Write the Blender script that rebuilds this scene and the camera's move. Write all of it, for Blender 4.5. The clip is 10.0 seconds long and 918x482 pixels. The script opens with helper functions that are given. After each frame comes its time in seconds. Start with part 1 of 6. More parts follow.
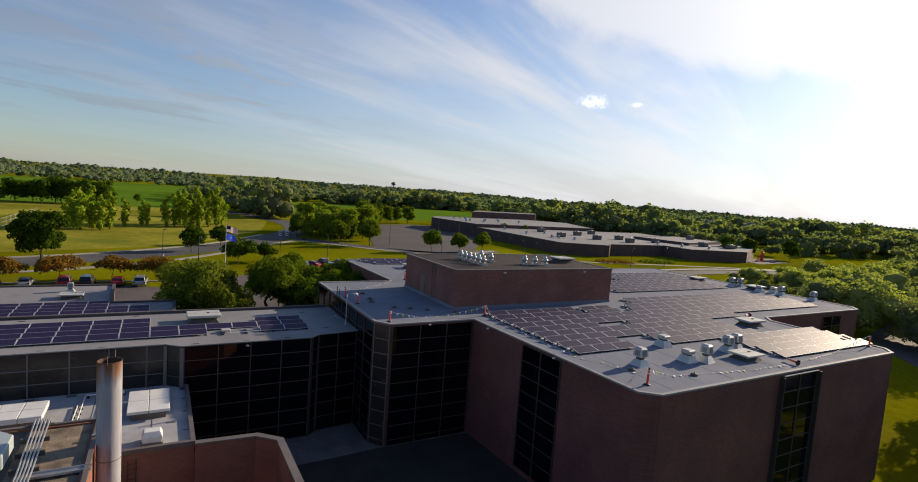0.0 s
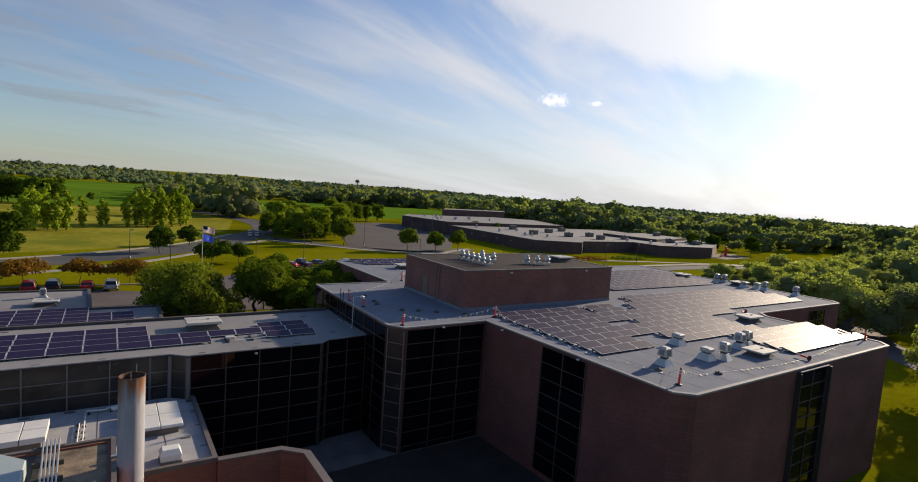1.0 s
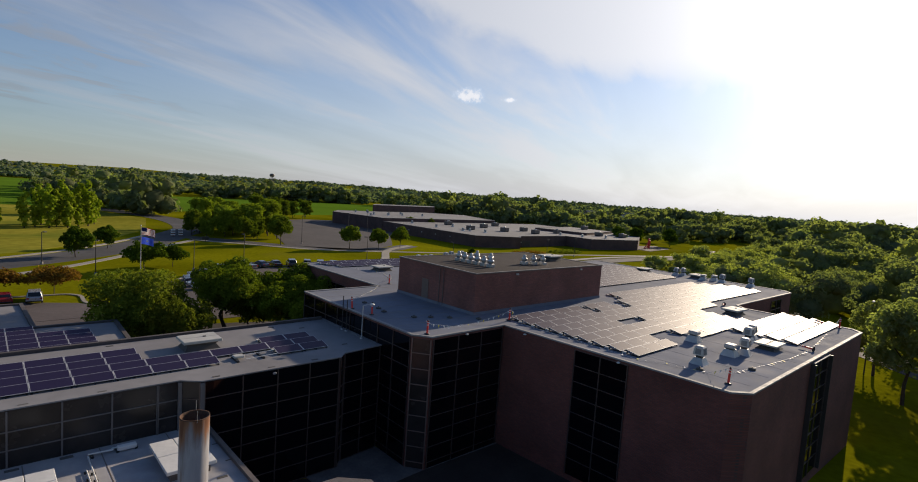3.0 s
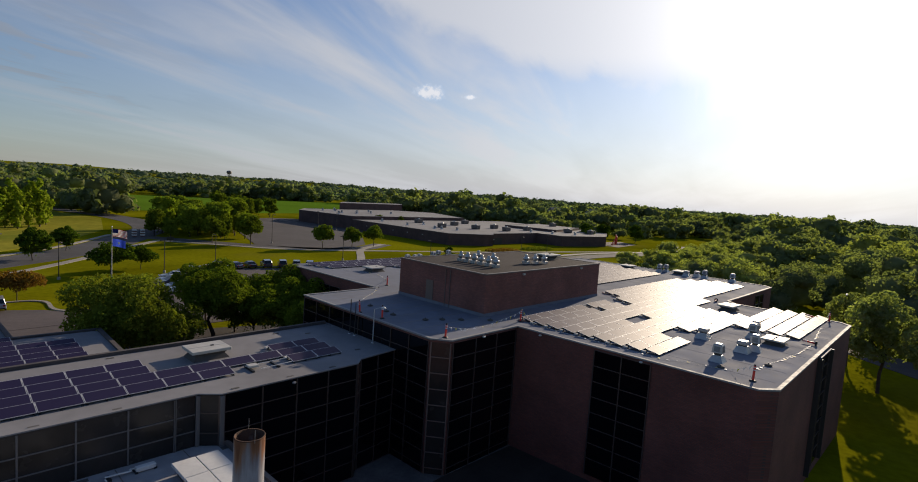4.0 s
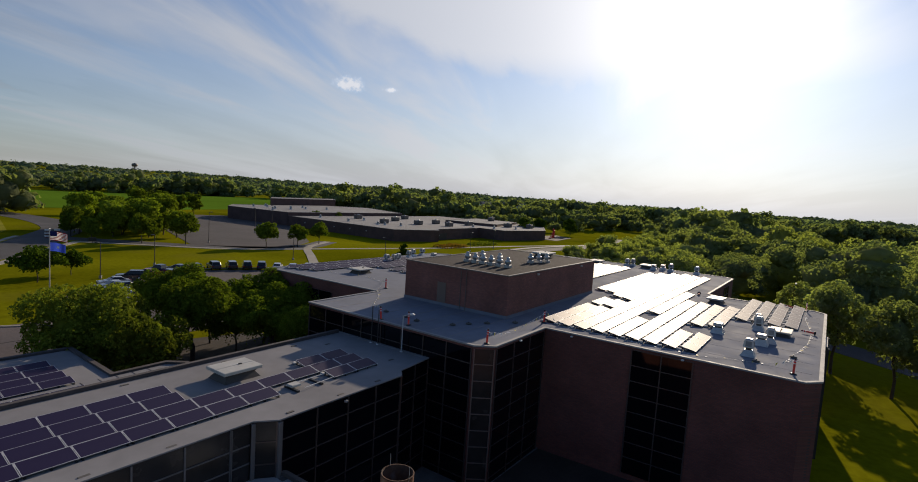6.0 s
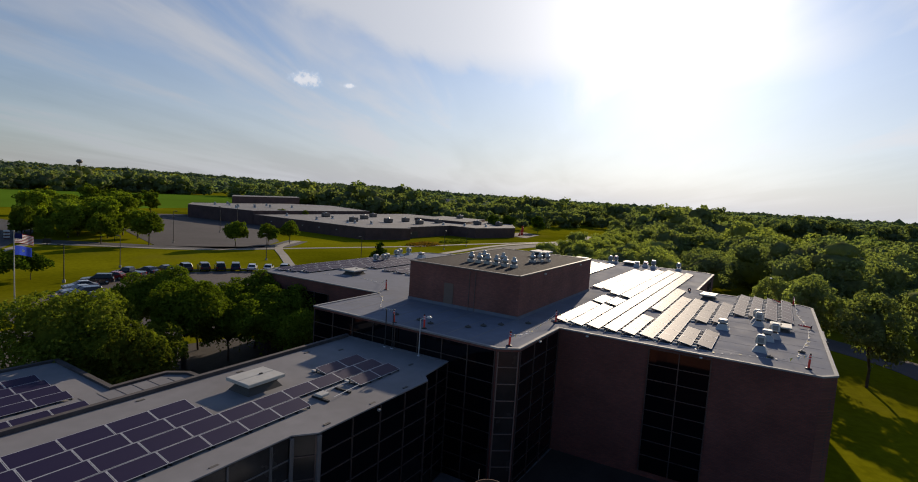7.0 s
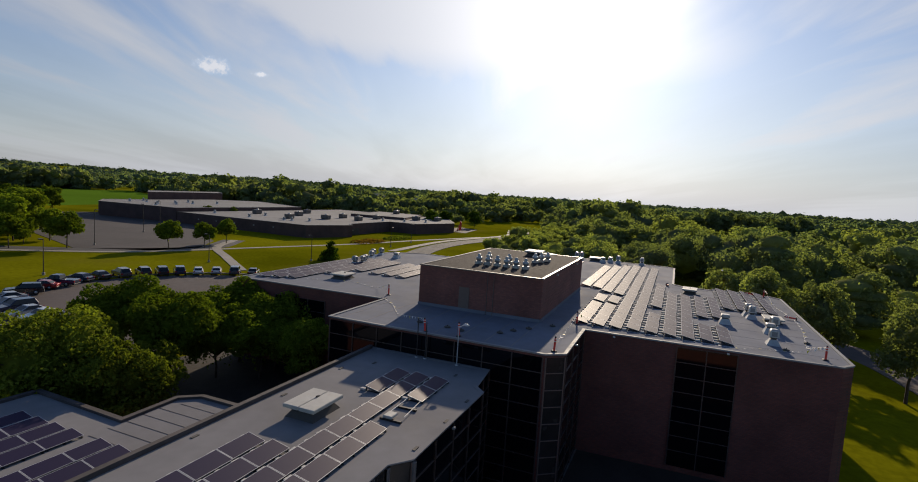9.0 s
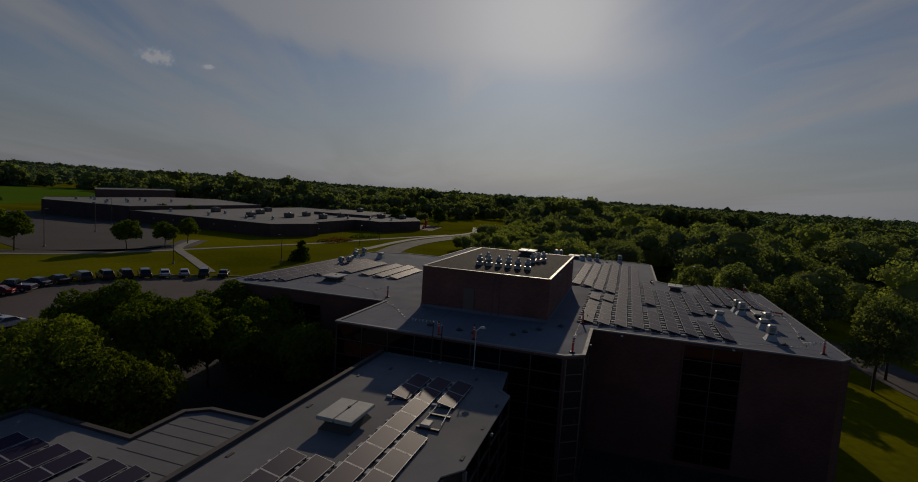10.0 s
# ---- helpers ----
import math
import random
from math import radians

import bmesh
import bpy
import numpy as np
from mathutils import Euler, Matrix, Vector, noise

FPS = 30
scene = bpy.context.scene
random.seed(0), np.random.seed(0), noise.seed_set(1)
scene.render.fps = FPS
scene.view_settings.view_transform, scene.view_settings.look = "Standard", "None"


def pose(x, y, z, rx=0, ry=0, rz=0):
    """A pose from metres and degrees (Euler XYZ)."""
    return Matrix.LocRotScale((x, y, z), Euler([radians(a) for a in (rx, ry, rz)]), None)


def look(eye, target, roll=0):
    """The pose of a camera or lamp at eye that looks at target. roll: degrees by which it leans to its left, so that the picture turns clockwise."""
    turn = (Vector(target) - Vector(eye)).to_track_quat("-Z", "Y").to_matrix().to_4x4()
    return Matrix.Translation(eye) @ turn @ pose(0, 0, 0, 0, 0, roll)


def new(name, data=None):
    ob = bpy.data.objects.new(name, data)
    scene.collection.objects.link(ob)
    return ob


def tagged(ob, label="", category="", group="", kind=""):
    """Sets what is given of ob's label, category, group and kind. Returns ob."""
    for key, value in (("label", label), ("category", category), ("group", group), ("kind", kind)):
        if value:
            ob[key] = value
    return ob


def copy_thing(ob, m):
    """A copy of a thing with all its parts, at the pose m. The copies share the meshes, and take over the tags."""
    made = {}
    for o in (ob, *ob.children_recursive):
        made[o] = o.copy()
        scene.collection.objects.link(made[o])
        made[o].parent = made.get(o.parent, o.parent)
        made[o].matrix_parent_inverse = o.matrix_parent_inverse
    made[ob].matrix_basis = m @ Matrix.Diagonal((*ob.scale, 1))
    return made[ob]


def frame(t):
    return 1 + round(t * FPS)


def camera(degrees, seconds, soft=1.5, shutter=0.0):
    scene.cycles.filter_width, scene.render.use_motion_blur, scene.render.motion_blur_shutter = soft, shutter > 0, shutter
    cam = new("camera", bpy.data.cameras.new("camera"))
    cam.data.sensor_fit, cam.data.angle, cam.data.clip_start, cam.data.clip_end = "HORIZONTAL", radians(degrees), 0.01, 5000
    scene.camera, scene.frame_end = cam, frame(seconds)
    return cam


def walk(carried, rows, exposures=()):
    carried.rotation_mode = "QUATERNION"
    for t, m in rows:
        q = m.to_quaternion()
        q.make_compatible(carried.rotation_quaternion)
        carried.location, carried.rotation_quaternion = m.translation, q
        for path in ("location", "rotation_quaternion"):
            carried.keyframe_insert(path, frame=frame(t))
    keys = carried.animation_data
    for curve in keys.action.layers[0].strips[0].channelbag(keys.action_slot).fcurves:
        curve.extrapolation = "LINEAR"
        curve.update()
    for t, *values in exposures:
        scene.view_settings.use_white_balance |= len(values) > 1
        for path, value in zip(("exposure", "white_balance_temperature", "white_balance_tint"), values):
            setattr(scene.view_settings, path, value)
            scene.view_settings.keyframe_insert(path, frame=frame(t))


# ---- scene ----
cam = camera(81.7, 10.0, soft=1.0)
METRES, EYE, TILT, LEAN, TURN = 43.5, 19.5, 0.0, 0.0, -29.6
ROWS = [
    (0.0, 0.0, 0.0, 0.0, 0.37, -5.09, -4.13),
    (0.5, -0.0476, 0.0114, -0.0016, -1.8, -5.07, -4.11),
    (1.0, -0.0957, 0.0239, -0.0027, -3.61, -5.08, -4.04),
    (1.5, -0.1429, 0.0388, -0.0031, -5.35, -5.1, -4.0),
    (2.0, -0.1889, 0.0556, -0.0034, -7.72, -5.09, -3.97),
    (2.5, -0.2357, 0.0743, -0.0033, -10.2, -5.08, -3.98),
    (4.0, -0.3723, 0.1367, -0.0047, -16.71, -5.1, -3.82),
    (4.5, -0.4162, 0.1601, -0.0046, -18.6, -5.16, -3.78),
    (5.0, -0.459, 0.1851, -0.0051, -20.57, -5.18, -3.78),
    (5.5, -0.5015, 0.2115, -0.0054, -22.79, -5.19, -3.79),
    (7.0, -0.6242, 0.3017, -0.0076, -29.3, -5.23, -3.67),
    (7.5, -0.6628, 0.3328, -0.0071, -31.33, -5.27, -3.68),
    (8.0, -0.7001, 0.3656, -0.0057, -33.39, -5.3, -3.66),
    (8.5, -0.7369, 0.4005, -0.0042, -35.75, -5.32, -3.64),
    (9.0, -0.7726, 0.4363, -0.0039, -37.86, -5.35, -3.62),
    (9.5, -0.8063, 0.4731, -0.0035, -39.97, -5.38, -3.63),
    (10.0, -0.8394, 0.5106, -0.003, -42.54, -5.39, -3.64),
]
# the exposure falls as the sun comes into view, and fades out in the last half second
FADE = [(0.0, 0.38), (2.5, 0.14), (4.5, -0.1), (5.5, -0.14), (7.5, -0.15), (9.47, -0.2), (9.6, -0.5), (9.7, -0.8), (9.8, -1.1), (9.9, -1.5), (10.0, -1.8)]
BASE = 0.0
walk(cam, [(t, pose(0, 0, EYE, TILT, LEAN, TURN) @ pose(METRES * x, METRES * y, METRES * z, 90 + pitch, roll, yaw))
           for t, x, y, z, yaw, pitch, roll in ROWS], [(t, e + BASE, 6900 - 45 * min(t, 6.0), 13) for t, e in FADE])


# ---- world and sun ----
SUN_AZ, SUN_EL = 10.0, 18.5          # degrees from +x towards +y, and above the horizon
world = bpy.data.worlds.new("sky")
scene.world = world
world.use_nodes = True
wt = world.node_tree
wt.nodes.clear()


def wnode(kind, **kw):
    n = wt.nodes.new(kind)
    for k, v in kw.items():
        if k in n.inputs:
            n.inputs[k].default_value = v
    return n


def wmath(op, a, b=None, clamp=False):
    n = wt.nodes.new("ShaderNodeMath")
    n.operation, n.use_clamp = op, clamp
    for i, v in enumerate((a, b)):
        if v is None:
            continue
        if isinstance(v, (int, float)):
            n.inputs[i].default_value = v
        else:
            wt.links.new(v, n.inputs[i])
    return n.outputs[0]


def wramp(x, lo, hi):
    n = wt.nodes.new("ShaderNodeMapRange")
    n.interpolation_type = "SMOOTHSTEP"
    wt.links.new(x, n.inputs["Value"])
    n.inputs["From Min"].default_value, n.inputs["From Max"].default_value = lo, hi
    return n.outputs["Result"]


sky = wt.nodes.new("ShaderNodeTexSky")
sky.sky_type, sky.sun_disc = "NISHITA", False
sky.sun_elevation, sky.sun_rotation = radians(SUN_EL), radians(90 - SUN_AZ)
sky.air_density, sky.dust_density, sky.ozone_density, sky.altitude = 1.1, 0.3, 1.6, 200
coord = wt.nodes.new("ShaderNodeTexCoord")
way = coord.outputs["Generated"]
split = wt.nodes.new("ShaderNodeSeparateXYZ")
wt.links.new(way, split.inputs[0])
up = wmath("MAXIMUM", split.outputs["Z"], 0.0)


def wdot(v):
    n = wt.nodes.new("ShaderNodeVectorMath")
    n.operation = "DOT_PRODUCT"
    wt.links.new(way, n.inputs[0])
    n.inputs[1].default_value = v
    return n.outputs["Value"]


# thin cloud on a high flat layer, drawn out into streaks that run along one bearing
STREAK = radians(24)
lift = wmath("ADD", up, 0.09)
along = wmath("DIVIDE", wdot((math.cos(STREAK), math.sin(STREAK), 0)), lift)
across = wmath("DIVIDE", wdot((-math.sin(STREAK), math.cos(STREAK), 0)), lift)


def clouds(su, sw, detail, rough, warp, at=0.0):
    c = wt.nodes.new("ShaderNodeCombineXYZ")
    wt.links.new(wmath("MULTIPLY", along, su), c.inputs[0])
    wt.links.new(wmath("MULTIPLY", across, sw), c.inputs[1])
    c.inputs[2].default_value = at
    n = wnode("ShaderNodeTexNoise", Scale=1.0, Detail=detail, Roughness=rough, Distortion=warp)
    wt.links.new(c.outputs[0], n.inputs["Vector"])
    return n.outputs["Fac"]


broad = clouds(0.13, 0.5, 5, 0.5, 0.4, 3.1)
fine = clouds(0.4, 1.6, 6, 0.55, 0.6, 7.4)
veil = wramp(wmath("ADD", wmath("MULTIPLY", broad, 0.68), wmath("MULTIPLY", fine, 0.32)), 0.395, 0.62)
azim = wmath("MULTIPLY", wmath("ARCTAN2", split.outputs["Y"], split.outputs["X"]), 57.2958)
elev = wmath("MULTIPLY", wmath("ARCSINE", up), 57.2958)
edge = wmath("ADD", wmath("MULTIPLY", wmath("SUBTRACT", elev, 12.0), 2.6), wmath("ADD", 39.0, wmath("MULTIPLY", wmath("SUBTRACT", fine, 0.5), 46.0)))
bank = wmath("MULTIPLY", wramp(wmath("SUBTRACT", edge, azim), -1.0, 13.0), wramp(wmath("ADD", azim, wmath("MULTIPLY", wmath("SUBTRACT", broad, 0.5), 60.0)), -14.0, 4.0))
bank = wmath("MULTIPLY", bank, wmath("MULTIPLY", wramp(elev, 8.0, 15.0), wmath("SUBTRACT", 1.0, wramp(elev, 40.0, 65.0))))
veil = wmath("MAXIMUM", veil, wmath("MULTIPLY", bank, 0.95))
lumps = wramp(clouds(1.3, 2.6, 7, 0.55, 0.3, 1.7), 0.46, 0.6)
low = wmath("MULTIPLY", wramp(up, 0.05, 0.1), wmath("SUBTRACT", 1.0, wramp(up, 0.2, 0.36)))
lumps = wmath("MULTIPLY", wmath("MULTIPLY", lumps, low), wmath("SUBTRACT", 1.0, wramp(wdot((math.cos(radians(SUN_AZ)), math.sin(radians(SUN_AZ)), 0)), 0.25, 0.75)))
puffs = None
haze = wmath("POWER", wmath("SUBTRACT", 1.0, up, True), 4.3)
veil = wmath("MULTIPLY", veil, wmath("SUBTRACT", 1.0, wmath("MULTIPLY", wramp(up, 0.38, 0.62), 0.92)))
mask = wmath("MAXIMUM", wmath("MULTIPLY", veil, 0.9), wmath("MAXIMUM", wmath("MULTIPLY", lumps, 0.85), wmath("MULTIPLY", haze, wmath("ADD", 0.58, wmath("MULTIPLY", wramp(wdot((math.cos(radians(SUN_AZ)), math.sin(radians(SUN_AZ)), 0)), -0.1, 0.8), 0.42)))))
# two small fair-weather puffs
for az, el, wide, tall in ((47.4, 10.3, 0.03, 0.0145), (43.3, 10.1, 0.0125, 0.005)):
    a, e = radians(az), radians(el)
    h = wmath("DIVIDE", wdot((-math.sin(a), math.cos(a), 0)), wide)
    v = wmath("DIVIDE", wdot((-math.cos(a) * math.sin(e), -math.sin(a) * math.sin(e), math.cos(e))), tall)
    d = wmath("ADD", wmath("MULTIPLY", h, h), wmath("MULTIPLY", v, v))
    ahead = wramp(wdot((math.cos(a), math.sin(a), 0)), 0.5, 0.9)
    rough_edge = wnode("ShaderNodeTexNoise", Scale=70.0, Detail=5.0, Roughness=0.6)
    wt.links.new(way, rough_edge.inputs["Vector"])
    d = wmath("ADD", d, wmath("MULTIPLY", wmath("SUBTRACT", rough_edge.outputs["Fac"], 0.5), 3.2))
    one = wmath("MULTIPLY", wmath("SUBTRACT", 1.0, wramp(d, 0.0, 1.3)), ahead)
    mask = wmath("MAXIMUM", mask, one)
    puffs = one if puffs is None else wmath("ADD", puffs, one)
# forward scattering: cloud and haze are brighter towards the sun
sunway = Vector((math.cos(radians(SUN_EL)) * math.cos(radians(SUN_AZ)), math.cos(radians(SUN_EL)) * math.sin(radians(SUN_AZ)), math.sin(radians(SUN_EL))))
toward = wdot(sunway)
near = wmath("MAXIMUM", toward, 0.0)
side = wramp(toward, -0.35, 0.85)
mask = wmath("MULTIPLY", mask, wmath("ADD", 0.4, wmath("MULTIPLY", side, 0.6)))
glow = wmath("ADD", wmath("MULTIPLY", wmath("POWER", near, 8.0), 4.2), wmath("MULTIPLY", wmath("POWER", near, 50.0), 6.0))
glow = wmath("MULTIPLY", glow, wmath("ADD", 0.25, wmath("MULTIPLY", mask, 0.85)))
bright = wmath("ADD", wmath("ADD", 0.8, wmath("MULTIPLY", wramp(toward, -0.65, 0.05), 1.25)), wmath("MULTIPLY", side, 3.2))
bright = wmath("MULTIPLY", bright, wmath("ADD", 0.92, wmath("MULTIPLY", veil, 0.22)))
bright = wmath("MULTIPLY", bright, wmath("SUBTRACT", 1.0, wmath("MULTIPLY", lumps, 0.16)))
bright = wmath("ADD", bright, wmath("MULTIPLY", puffs, 2.2))
white = wt.nodes.new("ShaderNodeVectorMath")
white.operation = "SCALE"
white.inputs[0].default_value = (0.92, 0.985, 1.08)
wt.links.new(bright, white.inputs["Scale"])
mix = wt.nodes.new("ShaderNodeMix")
mix.data_type = "RGBA"
wt.links.new(mask, mix.inputs["Factor"])
deep = wt.nodes.new("ShaderNodeVectorMath")
deep.operation = "MULTIPLY"
deep.inputs[1].default_value = (0.645, 0.815, 1.08)
wt.links.new(sky.outputs[0], deep.inputs[0])
wt.links.new(deep.outputs[0], mix.inputs["A"])
wt.links.new(white.outputs[0], mix.inputs["B"])
halo = wt.nodes.new("ShaderNodeVectorMath")
halo.operation = "SCALE"
halo.inputs[0].default_value = (1.0, 0.965, 0.9)
wt.links.new(glow, halo.inputs["Scale"])
total = wt.nodes.new("ShaderNodeVectorMath")
total.operation = "ADD"
wt.links.new(mix.outputs["Result"], total.inputs[0])
wt.links.new(halo.outputs[0], total.inputs[1])
back = wnode("ShaderNodeBackground", Strength=0.1)
wt.links.new(total.outputs[0], back.inputs["Color"])
wout = wt.nodes.new("ShaderNodeOutputWorld")
wt.links.new(back.outputs[0], wout.inputs[0])

sun = new("sun", bpy.data.lights.new("sun", "SUN"))
sun.data.energy, sun.data.angle, sun.data.color = 5.0, radians(0.6), (1.0, 0.85, 0.64)
sun.matrix_world = look(sunway * 100, (0, 0, 0))

# ---- materials ----
def material(name, base, rough=0.7, metal=0.0, spec=0.5, vary=0.25, big=0.15, small=6.0, bump=0.0, bump_scale=40.0,
             tint=None, each=0.0, patch=None, coat=0.0):
    """base colour varied at a large and a small scale, with fine relief. each: variation from object to object. patch: (colour, amount, scale)."""
    m = bpy.data.materials.new(name)
    m.use_nodes = True
    t = m.node_tree
    p = t.nodes["Principled BSDF"]
    p.inputs["Roughness"].default_value, p.inputs["Metallic"].default_value = rough, metal
    p.inputs["Specular IOR Level"].default_value = spec
    p.inputs["Coat Weight"].default_value = coat
    co = t.nodes.new("ShaderNodeTexCoord").outputs["Object"]

    def noise_at(scale, detail=4):
        n = t.nodes.new("ShaderNodeTexNoise")
        n.inputs["Scale"].default_value, n.inputs["Detail"].default_value = scale, detail
        t.links.new(co, n.inputs["Vector"])
        return n.outputs["Fac"]

    def mixed(kind, fac, a, b):
        n = t.nodes.new("ShaderNodeMix")
        n.data_type, n.blend_type = "RGBA", kind
        for key, v in (("Factor", fac), ("A", a), ("B", b)):
            if isinstance(v, (int, float)):
                n.inputs[key].default_value = v
            elif isinstance(v, tuple):
                n.inputs[key].default_value = (*v, 1)
            else:
                t.links.new(v, n.inputs[key])
        return n.outputs["Result"]

    def ranged(x, a, b, lo, hi):
        n = t.nodes.new("ShaderNodeMapRange")
        t.links.new(x, n.inputs["Value"])
        for key, v in (("From Min", a), ("From Max", b), ("To Min", lo), ("To Max", hi)):
            n.inputs[key].default_value = v
        return n.outputs["Result"]

    dark = tuple(c * (1 - vary) for c in base)
    light = tuple(min(1, c * (1 + vary)) for c in (tint or base))
    col = mixed("MIX", ranged(noise_at(big), 0.3, 0.7, 0, 1), dark, light)
    g = ranged(noise_at(small, 6), 0.25, 0.75, 1 - vary * 0.8, 1 + vary * 0.6)
    cg = t.nodes.new("ShaderNodeCombineColor")
    for i in range(3):
        t.links.new(g, cg.inputs[i])
    col = mixed("MULTIPLY", 1.0, col, cg.outputs[0])
    if patch:
        colour, amount, scale = patch
        col = mixed("MIX", ranged(noise_at(scale, 5), 0.52, 0.68, 0, amount), col, colour)
    if each:
        info = t.nodes.new("ShaderNodeObjectInfo").outputs["Random"]
        v = ranged(info, 0, 1, 1 - each, 1 + each)
        ce = t.nodes.new("ShaderNodeCombineColor")
        for i in range(3):
            t.links.new(v, ce.inputs[i])
        col = mixed("MULTIPLY", 1.0, col, ce.outputs[0])
    t.links.new(col, p.inputs["Base Color"])
    r = ranged(noise_at(small * 0.5, 3), 0.3, 0.7, max(0.02, rough - 0.08), min(1, rough + 0.08))
    t.links.new(r, p.inputs["Roughness"])
    if bump:
        b = t.nodes.new("ShaderNodeBump")
        b.inputs["Strength"].default_value, b.inputs["Distance"].default_value = bump, 0.02
        t.links.new(noise_at(bump_scale, 5), b.inputs["Height"])
        t.links.new(b.outputs[0], p.inputs["Normal"])
    return m


def brick_material(name, a, b, joint, row=0.1, width=0.3, upright=False):
    m = bpy.data.materials.new(name)
    m.use_nodes = True
    t = m.node_tree
    p = t.nodes["Principled BSDF"]
    p.inputs["Roughness"].default_value = 0.85
    co = t.nodes.new("ShaderNodeTexCoord").outputs["Object"]
    s = t.nodes.new("ShaderNodeSeparateXYZ")
    t.links.new(co, s.inputs[0])
    add = t.nodes.new("ShaderNodeMath")
    t.links.new(s.outputs[0], add.inputs[0]), t.links.new(s.outputs[1], add.inputs[1])
    c = t.nodes.new("ShaderNodeCombineXYZ")
    t.links.new(add.outputs[0], c.inputs[0]), t.links.new(s.outputs[2], c.inputs[1])
    br = t.nodes.new("ShaderNodeTexBrick")
    t.links.new(c.outputs[0], br.inputs["Vector"])
    br.inputs["Color1"].default_value, br.inputs["Color2"].default_value, br.inputs["Mortar"].default_value = (*a, 1), (*b, 1), (*joint, 1)
    br.inputs["Scale"].default_value, br.inputs["Mortar Size"].default_value = 1.0, 0.012
    br.inputs["Brick Width"].default_value, br.inputs["Row Height"].default_value, br.inputs["Bias"].default_value = width, row, 0.0
    n = t.nodes.new("ShaderNodeTexNoise")
    n.inputs["Scale"].default_value, n.inputs["Detail"].default_value = 0.35, 6
    t.links.new(co, n.inputs["Vector"])
    r = t.nodes.new("ShaderNodeMapRange")
    t.links.new(n.outputs["Fac"], r.inputs["Value"])
    for key, v in (("From Min", 0.3), ("From Max", 0.7), ("To Min", 0.75), ("To Max", 1.2)):
        r.inputs[key].default_value = v
    mul = t.nodes.new("ShaderNodeVectorMath")
    mul.operation = "SCALE"
    t.links.new(br.outputs["Color"], mul.inputs[0]), t.links.new(r.outputs[0], mul.inputs["Scale"])
    t.links.new(mul.outputs[0], p.inputs["Base Color"])
    bp = t.nodes.new("ShaderNodeBump")
    bp.inputs["Strength"].default_value, bp.inputs["Distance"].default_value, bp.invert = 0.6, 0.01, True
    t.links.new(br.outputs["Fac"], bp.inputs["Height"]), t.links.new(bp.outputs[0], p.inputs["Normal"])
    return m


